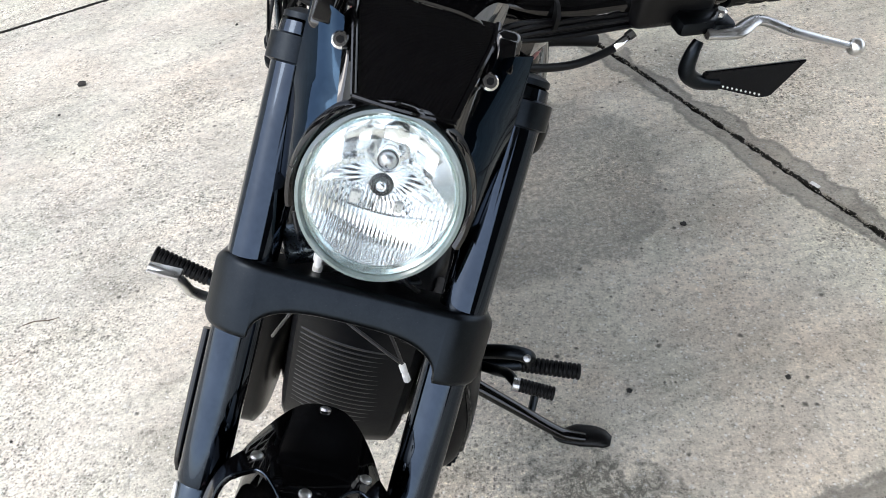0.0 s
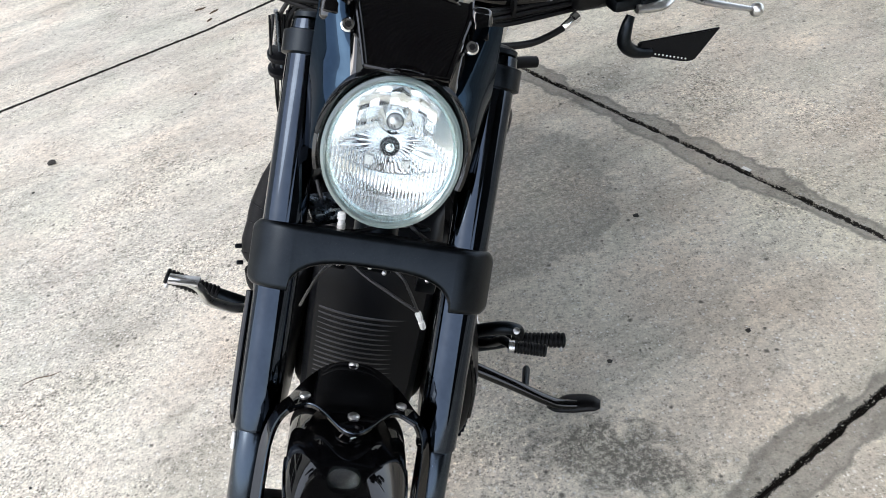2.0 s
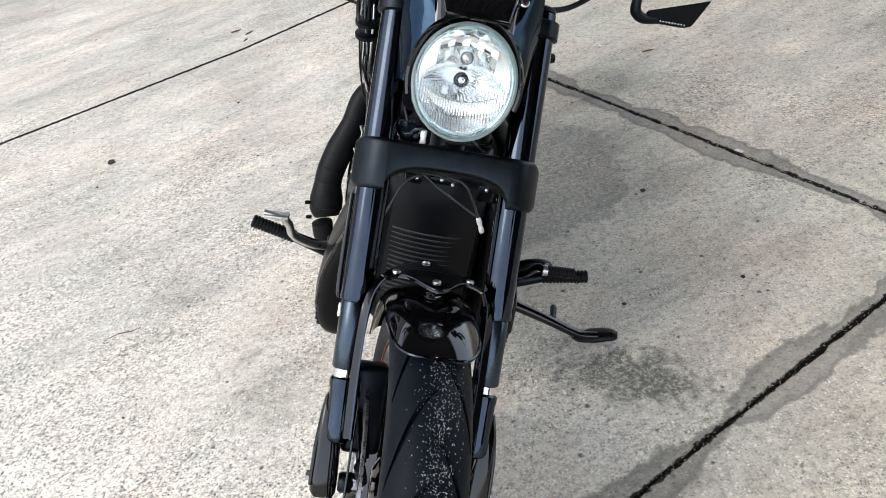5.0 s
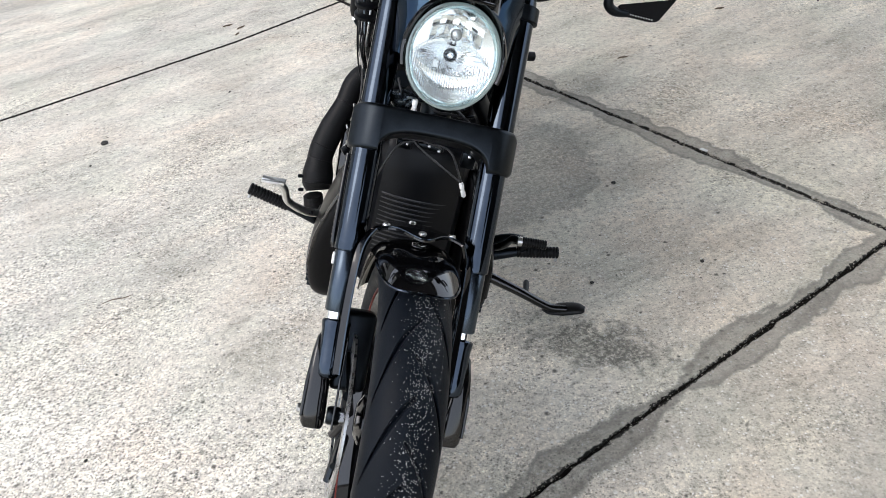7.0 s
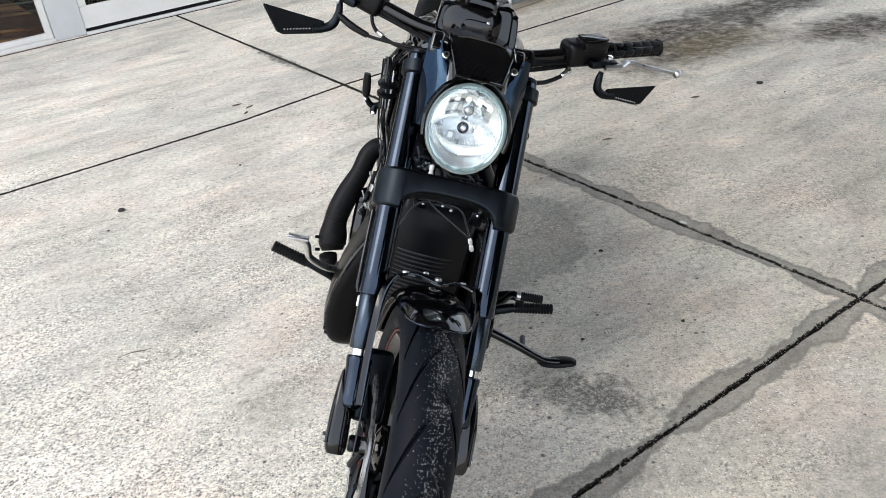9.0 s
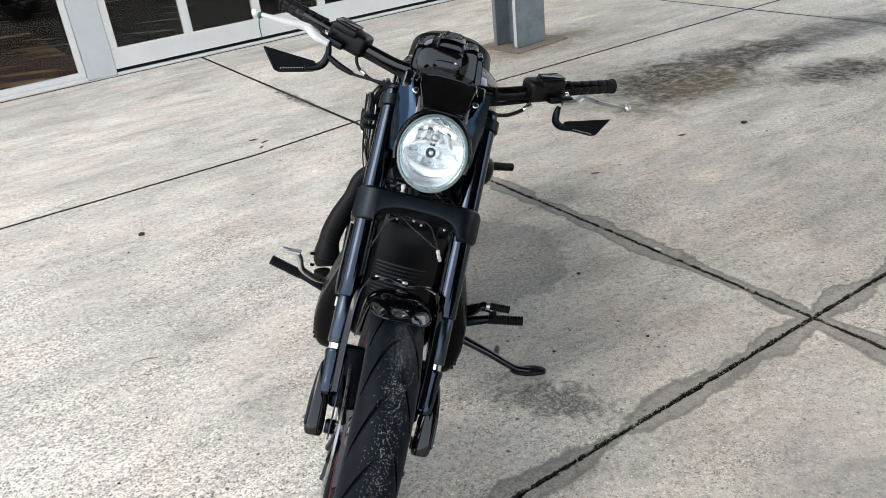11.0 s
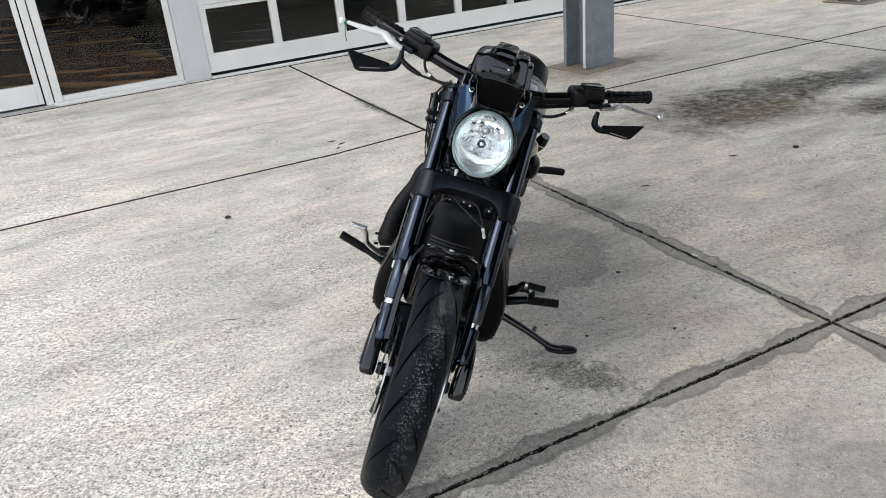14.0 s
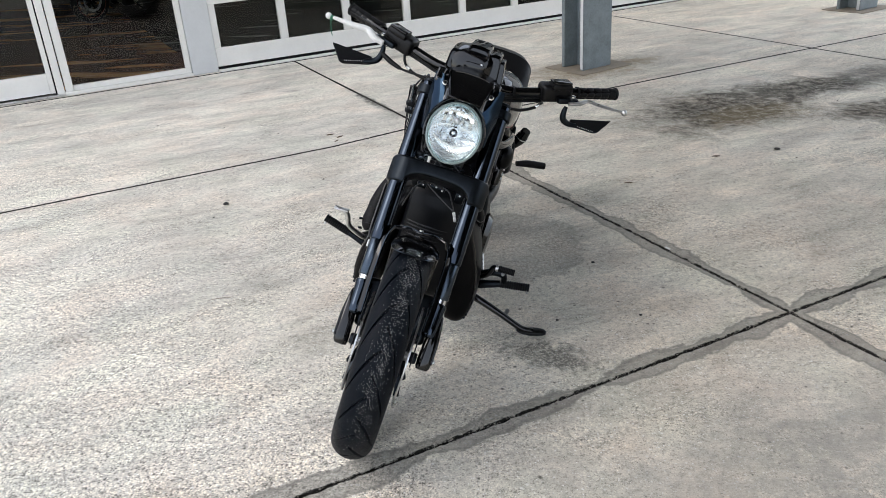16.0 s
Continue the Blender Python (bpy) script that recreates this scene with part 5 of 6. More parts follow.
M_LEVER_L = worn("pale coated lever", (0.74, 0.74, 0.72), 0.35, scale=60, tones=0.05)
for name, bar_pts, ball, s in (("R", BAR_R, (0.484, 0.677, 1.030), 1), ("L", BAR_L, (-0.518, 0.612, 1.052), -1)):
    inner, outer = Vector(bar_pts[3]), Vector(bar_pts[5])
    ax = (outer - inner).normalized()
    fwd = Vector((0, 0, 1)).cross(ax).normalized() * (-1 if s > 0 else 1)
    if fwd.y > 0:
        fwd = -fwd
    up = ax.cross(fwd).normalized()
    if up.z < 0:
        up = -up
    g = part("grip", grip_geo(inner + ax * 0.118, outer), M_GRIP, handlebar, "black rubber grip with rounded pads")
    frame3 = Matrix((ax, -fwd, up)).transposed().to_4x4()

    def local(p, f=frame3, o=inner):
        return Matrix.Translation(o) @ f @ Vector(p)

    house = part("switch_housing", moved(join(box((0.108, 0.060, 0.058), (0.041, -0.002, 0.004), 0.014, 3), box((0.07, 0.05, 0.022), (0.05, -0.018, 0.030), 0.008, 2)), Matrix.Translation(inner) @ frame3), M_ENGINE, handlebar, "satin black switch and reservoir housing")
    part("reservoir_lid", moved(box((0.062, 0.042, 0.005), (0.05, -0.019, 0.0435), 0.002, 2), Matrix.Translation(inner) @ frame3), M_GLOSS, house)
    part("lever_bracket", moved(join(box((0.06, 0.03, 0.02), (0.065, -0.042, -0.010), 0.007, 2), box((0.03, 0.045, 0.016), (0.09, -0.04, -0.01), 0.006, 2)), Matrix.Translation(inner) @ frame3), M_SATIN, house)
    part("pivot_bolt", moved(lathe([(0, 0.0075), (0.006, 0.0075), (0.008, 0.005)], (0.088, -0.046, 0.0), (0.088, -0.046, 0.1), 10), Matrix.Translation(inner) @ frame3), M_CHROME, house, "chrome pivot bolt")
    b_loc = (Matrix.Translation(inner) @ frame3).inverted() @ Vector(ball)
    q0 = Vector((0.14, -0.054, -0.008))
    run = [(0.070, -0.058, -0.016), (0.105, -0.065, -0.013), q0, q0.lerp(b_loc, 0.33) + Vector((0, -0.006, 0)), q0.lerp(b_loc, 0.7) + Vector((0, -0.004, 0)), tuple(b_loc)]
    lv = part("lever", moved(sweep(run, (0.010, 0.0115, 0.0095, 0.0085, 0.0072, 0.006) if s > 0 else (0.014, 0.018, 0.0175, 0.015, 0.011, 0.007), 12, 8, 0.62), Matrix.Translation(inner) @ frame3), M_ALU if s > 0 else M_LEVER_L, handlebar, "bare aluminium hand lever with a ball end" if s > 0 else "pale hand lever with a ball end and a green thread")
    bm = bmesh.new()
    bmesh.ops.create_uvsphere(bm, u_segments=16, v_segments=10, radius=0.0105)
    part("ball_end", moved(from_bm(bm), Matrix.Translation(Vector(ball))), M_ALU if s > 0 else M_LEVER_L, lv)

    if s < 0:
        e = Vector(ball) + ax * -0.014
        part("thread", sweep([e + Vector((0, -0.011, 0.004)), e + Vector((0.002, -0.012, -0.010)), e + Vector((0.006, -0.010, -0.03)), e + Vector((0.014, -0.008, -0.052))], 0.0016, 6, 5), M_THREAD, lv, "green thread tied to the lever")
        part("thread_knot", lathe([(-0.004, 0.0070), (-0.002, 0.0085), (0.002, 0.0085), (0.004, 0.0070)], e, e + ax, 12), M_THREAD, lv)

# mirrors below the bar: blades with a row of lights along the lower edge
for s, arm, blade in (
    (1, [(0.299, 0.640, 1.000), (0.297, 0.634, 0.985), (0.301, 0.633, 0.962), (0.320, 0.640, 0.949), (0.348, 0.650, 0.947)],
     [(0.325, 0.640, 0.965), (0.326, 0.645, 0.943), (0.410, 0.670, 0.935), (0.424, 0.675, 0.938), (0.458, 0.714, 0.981)]),
    (-1, [(-0.322, 0.610, 1.02), (-0.320, 0.605, 0.995), (-0.328, 0.600, 0.970), (-0.345, 0.594, 0.958), (-0.37, 0.585, 0.952)],
     [(-0.345, 0.592, 0.972), (-0.345, 0.590, 0.950), (-0.430, 0.566, 0.933), (-0.445, 0.566, 0.937), (-0.492, 0.630, 0.968)]),
):
    mirror = part("mirror", sweep(arm, [0.0065, 0.0088, 0.0105, 0.0098, 0.0075], 14, 6), M_SATIN, bike, "black blade mirror slung under the handlebar")
    P = [Vector(p) for p in blade]
    nrm = (P[2] - P[1]).cross(P[4] - P[1]).normalized()
    if nrm.y > 0:
        nrm = -nrm
    front = [p + nrm * 0.004 for p in P]
    back = [p - nrm * 0.007 for p in P]
    k = len(P)
    bm = bmesh.new()
    vs = [bm.verts.new(p) for p in front + back]
    bm.faces.new(vs[:k])
    bm.faces.new(list(reversed(vs[k:])))
    for i in range(k):
        j = (i + 1) % k
        bm.faces.new((vs[i], vs[k + i], vs[k + j], vs[j]))
    bmesh.ops.recalc_face_normals(bm, faces=bm.faces)
    bmesh.ops.bevel(bm, geom=list(bm.edges), offset=0.0022, segments=2, affect="EDGES")
    part("blade", from_bm(bm), M_MATTE, mirror)
    for q in range(13):
        u = 0.04 + 0.92 * q / 12
        p = P[1].lerp(P[2], u) + nrm * 0.0036 + (P[0] - P[1]).normalized() * 0.005
        part("lamp_dot", lathe([(0, 0.0013), (0.0010, 0.0013), (0.0013, 0.0007)], p, p + nrm, 8), M_WHITE, mirror)

# hoses and looms
hose_sets = [
    ("brake_hose", [(0.222, 0.625, 0.992), (0.205, 0.612, 0.976), (0.165, 0.578, 0.962), (0.12, 0.54, 0.965), (0.085, 0.52, 0.97), (0.06, 0.55, 0.94)], 0.0050, M_GRIP),
    ("clutch_hose", [(-0.247, 0.602, 1.008), (-0.240, 0.592, 0.992), (-0.224, 0.575, 0.981), (-0.19, 0.55, 0.974), (-0.146, 0.53, 0.973), (-0.10, 0.525, 0.965), (-0.07, 0.54, 0.94)], 0.0042, M_GRIP),
    ("clutch_cable", [(-0.325, 0.603, 0.995), (-0.288, 0.585, 0.981), (-0.249, 0.57, 0.972), (-0.20, 0.548, 0.975), (-0.148, 0.53, 0.981), (-0.09, 0.53, 0.985)], 0.0038, M_GRIP),
]
for name, pts, r, mm in hose_sets:
    h = part(name, sweep(pts, r, 10, 10), mm, bike, "black rubber hose to the handlebar")
    d = (Vector(pts[1]) - Vector(pts[0])).normalized()
    if name == "brake_hose":
        part("hose_fitting", lathe([(0, 0.008), (0.008, 0.008), (0.01, 0.0062), (0.026, 0.006), (0.028, 0.005)], pts[0], Vector(pts[0]) + d, 12), M_CHROME, h, "bright hose fitting")
part("hose_fitting", lathe([(0, 0.0045), (0.002, 0.0058), (0.016, 0.0058), (0.018, 0.0045)], (-0.226, 0.577, 0.982), (-0.206, 0.561, 0.977), 12), M_ALU, bike, "bright hose fitting")
part("cable_boot", sweep([(-0.32, 0.601, 0.993), (-0.285, 0.584, 0.980), (-0.247, 0.569, 0.972)], [0.007, 0.0085, 0.0065], 10, 6), M_GRIP, bike)
for k in range(6):
    rng = random.Random(40 + k)
    off = Vector((0, -0.006 + 0.007 * math.cos(k * 1.1), 0.008 * math.sin(k * 1.1) - 0.011))
    pts = [(0.04 + 0.01 * k, 0.53, 0.985), (0.075, 0.552, 1.0), (0.13, 0.600, 1.0), (0.25, 0.672, 1.022)]
    part("wire_loom", sweep([Vector(p) + off + Vector((0, rng.uniform(-.004, .004), rng.uniform(-.004, .004))) for p in pts], 0.0036, 8, 8), M_GRIP, handlebar)
    pts = [(-0.04 - 0.01 * k, 0.53, 0.985), (-0.08, 0.545, 1.0), (-0.15, 0.588, 1.01), (-0.27, 0.632, 1.035)]
    if k < 4:
        part("wire_loom", sweep([Vector(p) + off + Vector((0, rng.uniform(-.004, .004), rng.uniform(-.004, .004))) for p in pts], 0.0036, 8, 8), M_GRIP, handlebar)
part("cable_tie", lathe([(0, 0.0205), (0.005, 0.0205)], (0.118, 0.598, 0.999), (1.118, 1.05, 0.998), 14), M_GRIP, handlebar)

# front mudguard and its brace
def guard(i, j):
    """i across, j from the front lip backwards."""
    q = -1 + 2 * i
    lip = 84.9 + 25.6 * abs(q) ** 3.4
    th = radians(lip + (170 - lip) * j)
    a = q * radians(84)
    r = 0.3395 - 0.058 * (1 - math.cos(a)) ** 1.15 * 0.72
    x = 0.0755 * math.sin(a) * (1 - 0.05 * (1 - j) ** 4)
    return Vector((x, -r * math.cos(th), 0.325 + r * math.sin(th)))


mudguard = steered("front_mudguard", shell(grid(28, 40, guard), 0.003), M_GLOSS, bike, "gloss black front mudguard")
# bead in a brighter finish, added as the lip's thin highlight
steered("edge_bead", sweep([guard(k / 24, 0) for k in range(25)], 0.0025, 8, 3), M_TUBE, mudguard)
badge_at = Matrix.Translation((-0.003, 0.341 * math.sin(radians(21.5)), 0.325 + 0.341 * math.cos(radians(21.5)))) @ pose(0, 0, 0, -21.5, 0, 0)
emblem = steered("emblem", moved(lathe([(0, 0.0175), (0.0012, 0.0175), (0.0020, 0.0160), (0.0012, 0.0145), (0.0010, 0.001)], (0, 0, 0), (0, 0, 1), 32), badge_at @ Matrix.Diagonal((1.0, 1.15, 1, 1))), M_PIANO, mudguard, "dark oval emblem")
for pts in ([(-0.010, -0.008), (-0.003, 0.004), (0.000, -0.006), (0.004, 0.006), (0.011, 0.008)], [(-0.011, 0.003), (-0.005, 0.010), (0.002, 0.011)], [(0.002, -0.011), (0.008, -0.006), (0.012, 0.000)]):
    steered("relief_mark", moved(sweep([(x, y, 0.0012) for x, y in pts], 0.0008, 6, 4), badge_at), M_STEEL, emblem)


ARM_INNER = [(0.078, 0.345, 0.064), (0.086, 0.331, 0.052), (0.0925, 0.312, 0.043), (0.0955, 0.285, 0.037), (0.0965, 0.25, 0.034), (0.097, 0.195, 0.033), (0.096, 0.14, 0.033), (0.094, 0.08, 0.033)]
ARM_OUTER = [(0.078, 0.350, 0.0155), (0.089, 0.340, 0.021), (0.099, 0.322, 0.026), (0.1055, 0.298, 0.029), (0.108, 0.262, 0.030), (0.109, 0.20, 0.030), (0.108, 0.14, 0.030), (0.106, 0.08, 0.030)]


def brace_at(i, j):
    """A saddle over the mudguard with arms down to the fork legs."""
    q = -1 + 2 * i
    a = abs(q)
    if a < 0.5:
        u = a / 0.5
        wave = 0.5 + 0.5 * math.cos(math.pi * min(1, u * 1.35))
        front = radians(117) - radians(9.5) * wave - radians(1.5) * max(0, u - 0.75) * 4
        back = radians(142.5) - radians(19) * u ** 2.6
        r = 0.3595 - 0.009 * u ** 4
        th = front + (back - front) * j
        r *= 1 + 0.7 * (1 / math.cos(max(0.0, th - radians(117))) - 1) * (1 - u ** 3)
        return Vector((q / 0.5 * 0.078, -r * math.cos(th), 0.325 + r * math.sin(th)))
    # arms sweep outwards and run down in front of the fork legs
    u = (a - 0.5) / 0.5 * (len(ARM_INNER) - 1)
    n = min(int(u), len(ARM_INNER) - 2)
    f = u - n
    edges = []
    for row in (ARM_INNER, ARM_OUTER):
        p0, p1, p2, p3 = (Vector(row[max(0, min(len(row) - 1, n + d))]) for d in (-1, 0, 1, 2))
        edges.append(0.5 * (2 * p1 + (p2 - p0) * f + (2 * p0 - 5 * p1 + 4 * p2 - p3) * f * f + (3 * p1 - p0 - 3 * p2 + p3) * f ** 3))
    p = edges[0].lerp(edges[1], j)
    return fk(math.copysign(p.x, q), p.y, p.z)


brace = steered("fork_brace", shell(grid(101, 10, brace_at), 0.005), M_GLOSS, bike, "black mudguard brace with bright bolts")
for x, th in ((-0.060, 121), (0.0, 113), (0.060, 121), (0.0, 140.5)):
    a = radians(th)
    r = (0.3823 if th > 130 else 0.3595) if abs(x) < 0.01 else 0.3565
    p = Vector((x, -r * math.cos(a), 0.325 + r * math.sin(a)))
    steered("bolt", lathe([(0, 0.0072), (0.003, 0.007), (0.0048, 0.0048), (0.005, 0.001)], p - Vector((0, -math.cos(a), math.sin(a))) * 0.001, p + Vector((0, -math.cos(a), math.sin(a))), 16), M_ALU, brace, "bright dome bolt")
# brighter bead added along the front edge to draw its highlight
steered("edge_bead", sweep([brace_at(k / 100, 0) for k in range(101)], 0.0017, 8, 2), M_SLIDER, brace, "added bright bead drawing the edge highlight")

# crankcase front behind the fork
part("crankcase", box((0.245, 0.16, 0.30), (0, 0.60, 0.36), 0.035, 4), M_ENGINE, bike)

# radiator cover with louvres between the fork tubes
prof = [(0.53, 0.682), (0.49, 0.680), (0.462, 0.668), (0.440, 0.642), (0.428, 0.605), (0.422, 0.565), (0.420, 0.52), (0.418, 0.32), (0.428, 0.290), (0.46, 0.28)]


def cover_at(i, j):
    x = (-1 + 2 * i)
    k = j * (len(prof) - 1)
    n = min(int(k), len(prof) - 2)
    y = prof[n][0] + (prof[n + 1][0] - prof[n][0]) * (k - n)
    z = prof[n][1] + (prof[n + 1][1] - prof[n][1]) * (k - n)
    edge = max(0.0, (abs(x) - 0.86) / 0.14)
    return Vector((x * (0.088 + 0.010 * j), y + 0.018 * x * x + 0.03 * edge ** 2, z))


M_LOUVRE = worn("satin black louvre plastic", (0.012, 0.013, 0.015), 0.34, scale=50, spread=0.06, spec=0.4)
radiator = part("radiator_cover", shell(grid(30, 41, cover_at), -0.004), M_MATTE, bike, "matte black radiator cover with louvres")
for k in range(17):
    z = 0.540 - 0.0112 * k
    y = 0.4205 - 0.002 * min(1, (0.54 - z) / 0.14)
    pts = [((-1 + 2 * q / 8) * 0.074 - 0.002, y + 0.018 * ((-1 + 2 * q / 8) * 0.82) ** 2 - 0.001, z) for q in range(9)]
    part("louvre", sweep(pts, 0.0040, 8, 2), M_LOUVRE, radiator)


def lobe(s):
    """One of the two side shrouds."""
    rings = []
    for y, g in ((0.440, 0.40), (0.442, 0.58), (0.448, 0.76), (0.458, 0.88), (0.474, 0.96), (0.50, 1.0), (0.55, 1.0), (0.61, 0.94)):
        run = spline([(x * 1.0, y, z) for x, z in ((0.135, 0.198), (0.176, 0.195), (0.204, 0.216), (0.218, 0.275), (0.212, 0.36), (0.190, 0.44), (0.165, 0.505), (0.135, 0.565), (0.105, 0.61), (0.09, 0.60), (0.10, 0.50), (0.112, 0.40), (0.118, 0.30), (0.122, 0.23))], 4)
        c = Vector((0.15, y, 0.38))
        rings.append([Vector((s * (c.x + (p.x - c.x) * g), y, c.z + (p.z - c.z) * (0.5 + 0.5 * g))) for p in run])
    return loft(rings)


for s in (-1, 1):
    shroud = part("radiator_shroud", lobe(s), M_SHROUD, bike, "gloss black radiator side shroud")
    part("shroud_edge", sweep([(s * 0.208, 0.458, 0.29), (s * 0.201, 0.458, 0.37), (s * 0.182, 0.458, 0.44), (s * 0.157, 0.458, 0.505), (s * 0.128, 0.458, 0.565)], 0.006, 8, 6), M_GLOSS, shroud)
    for k in range(5):
        part("shroud_fin", box((0.02, 0.045, 0.006), (s * (0.200 - 0.004 * (k == 0)), 0.478, 0.232 + 0.014 * k), 0.0015, 1, (0, s * 3, 0)), M_SATIN, shroud)
    part("down_tube", sweep([(s * 0.08, 0.56, 0.74), (s * 0.135, 0.63, 0.62), (s * 0.15, 0.66, 0.42), (s * 0.13, 0.68, 0.24)], 0.019, 12, 8), M_SATIN, bike)
part("radiator_core", box((0.19, 0.05, 0.25), (0, 0.515, 0.535), 0.008, 2), M_ENGINE, bike)
part("frame_neck", box((0.09, 0.12, 0.16), (0, 0.47, 0.83), 0.02, 3, (-36, 0, 0)), M_SATIN, bike)

# wires under the clamp
for pts in ([(-0.038, 0.345, 0.718), (-0.056, 0.336, 0.716), (-0.071, 0.332, 0.700), (-0.087, 0.334, 0.655), (-0.096, 0.345, 0.62)],
            [(-0.038, 0.345, 0.718), (-0.012, 0.334, 0.704), (0.028, 0.329, 0.682), (0.064, 0.326, 0.662)],
            [(-0.020, 0.345, 0.720), (0.016, 0.336, 0.724), (0.036, 0.330, 0.716), (0.051, 0.328, 0.692), (0.066, 0.326, 0.662)],
            [(-0.060, 0.350, 0.716), (-0.030, 0.338, 0.726), (0.002, 0.336, 0.722), (0.020, 0.345, 0.712)]):
    part("brake_line", sweep(pts, 0.0022, 8, 8), M_HOSE, bike)
part("wire_connector", lathe([(0, 0.003), (0.002, 0.0046), (0.013, 0.0046), (0.014, 0.0036), (0.018, 0.0036), (0.019, 0.0046), (0.030, 0.0046), (0.032, 0.003)], (0.066, 0.325, 0.662), (0.080, 0.324, 0.630), 10), M_WHITE, bike, "pale wire connector")
part("junction_block", join(box((0.05, 0.022, 0.014), (-0.004, 0.352, 0.712), 0.004, 2), box((0.030, 0.018, 0.018), (-0.055, 0.356, 0.704), 0.004, 2), box((0.028, 0.02, 0.034), (0.070, 0.345, 0.704), 0.004, 2)), M_SATIN, bike)
for x_, y_, z_ in ((-0.008, 0.338, 0.718), (0.012, 0.339, 0.711), (-0.050, 0.344, 0.710), (0.070, 0.332, 0.716)):
    part("junction_bolt", lathe([(0, 0.0034), (0.003, 0.0034), (0.004, 0.002)], (x_, y_, z_), (x_, y_ - 0.1, z_ + 0.05), 10), M_STEEL, bike, "small bare bolt head")
part("clamp_bolt", lathe([(0, 0.006), (0.004, 0.006), (0.005, 0.003)], (0.096, 0.335, 0.70), (0.096, 0.3, 0.71), 12), M_STEEL, bike)
steered("ignition_switch", join(box((0.036, 0.044, 0.020), (-0.072, 0.352, 0.793), 0.004, 2, (0, 0, 25)), box((0.020, 0.03, 0.014), (-0.062, 0.342, 0.808), 0.004, 2, (0, 0, 25))), M_BLOCK, bike, "pale blue-grey ignition housing")
plug = steered("wire_connector", lathe([(0, 0.004), (0.001, 0.0055), (0.010, 0.0055), (0.011, 0.0045), (0.016, 0.0045), (0.017, 0.0055), (0.024, 0.0055), (0.026, 0.0035)], (-0.0485, 0.332, 0.809), (-0.046, 0.326, 0.780), 12), M_WHITE, bike, "pale wire connector")
steered("plug_wire", sweep([(-0.046, 0.328, 0.786), (-0.035, 0.334, 0.776), (0.0, 0.345, 0.782), (0.03, 0.36, 0.79)], 0.0028, 8, 6), M_GRIP, plug)
for pts in ([(0.022, 0.345, 0.806), (0.045, 0.338, 0.792), (0.066, 0.34, 0.776)], [(-0.03, 0.35, 0.805), (-0.005, 0.34, 0.79), (0.02, 0.35, 0.785), (0.05, 0.36, 0.78)], [(-0.085, 0.36, 0.83), (-0.078, 0.352, 0.815), (-0.07, 0.35, 0.80)]):
    steered("lamp_wire", sweep(pts, 0.0026, 8, 6), M_HOSE, bike)
steered("lamp_bracket", join(box((0.10, 0.02, 0.006), (0.0, 0.375, 0.788), 0.002, 1, (-30, 0, 0)), box((0.014, 0.05, 0.006), (0.052, 0.352, 0.786), 0.002, 1, (-30, 0, 20))), M_SATIN, bike)
# thin line beside the fork tube
steered("brake_pipe", sweep([fk(-0.1475, 0.470, -0.006), fk(-0.1480, 0.40, -0.004), fk(-0.1475, 0.322, -0.004), fk(-0.1440, 0.30, -0.008)], 0.0042, 10, 5), M_GLOSS, bike)

# engine, tank, seat, rear wheel
part("crankcase", loft([oval(0, 0.62, 0.34, 0.13, 0.12, 28, 3.5), oval(0, 0.66, 0.34, 0.165, 0.16, 28, 3.5), oval(0, 1.0, 0.34, 0.175, 0.17, 28, 3.5), oval(0, 1.18, 0.36, 0.14, 0.13, 28, 3.0)]), M_ENGINE, bike, "black engine casing")
for s in (-1, 1):
    part("engine_cover", lathe([(0, 0.105), (0.012, 0.108), (0.03, 0.095), (0.038, 0.06), (0.04, 0.01)], (s * 0.165, 0.88, 0.34), (s * 0.3, 0.88, 0.34), 32), M_GLOSS, bike)
    part("cylinder_head", box((0.055, 0.15, 0.15), (s * 0.115, 0.72, 0.60), 0.02, 3, (-25, 0, 0)), M_ENGINE, bike)
    part("cylinder_head", box((0.055, 0.15, 0.15), (s * 0.115, 0.98, 0.60), 0.02, 3, (25, 0, 0)), M_ENGINE, bike)
    part("cam_cover", box((0.03, 0.11, 0.09), (s * 0.155, 0.78, 0.66), 0.014, 3, (-15, 0, 0)), M_GLOSS, bike)
part("cylinder", box((0.20, 0.16, 0.22), (0, 0.73, 0.55), 0.02, 2, (-28, 0, 0)), M_ENGINE, bike)
part("cylinder", box((0.20, 0.16, 0.22), (0, 0.97, 0.55), 0.02, 2, (28, 0, 0)), M_ENGINE, bike)
TANK = [oval(0, y, z, rx, rz, 28, 2.8) for y, z, rx, rz in ((0.69, 0.91, 0.08, 0.07), (0.72, 0.90, 0.126, 0.10), (0.82, 0.885, 0.155, 0.118), (0.92, 0.87, 0.163, 0.124), (1.08, 0.835, 0.153, 0.108), (1.25, 0.79, 0.115, 0.08))]
tank = part("tank_cover", loft(TANK), M_PIANO, bike, "gloss black tank cover with a red pinstripe")
for k in (26, 16):
    part("pinstripe", sweep([Vector(ring[k]) for ring in TANK[1:5]], 0.0018, 6, 4), M_RED, tank, "thin red pinstripe")
part("seat", loft([oval(0, 1.18, 0.74, 0.10, 0.05, 24, 3), oval(0, 1.30, 0.69, 0.16, 0.05, 24, 3), oval(0, 1.45, 0.71, 0.165, 0.06, 24, 3), oval(0, 1.54, 0.78, 0.16, 0.08, 24, 3), oval(0, 1.60, 0.82, 0.155, 0.085, 24, 3), oval(0, 1.72, 0.82, 0.13, 0.07, 24, 3), oval(0, 1.82, 0.80, 0.09, 0.04, 24, 3)]), M_SEAT, bike, "black vinyl stepped seat")
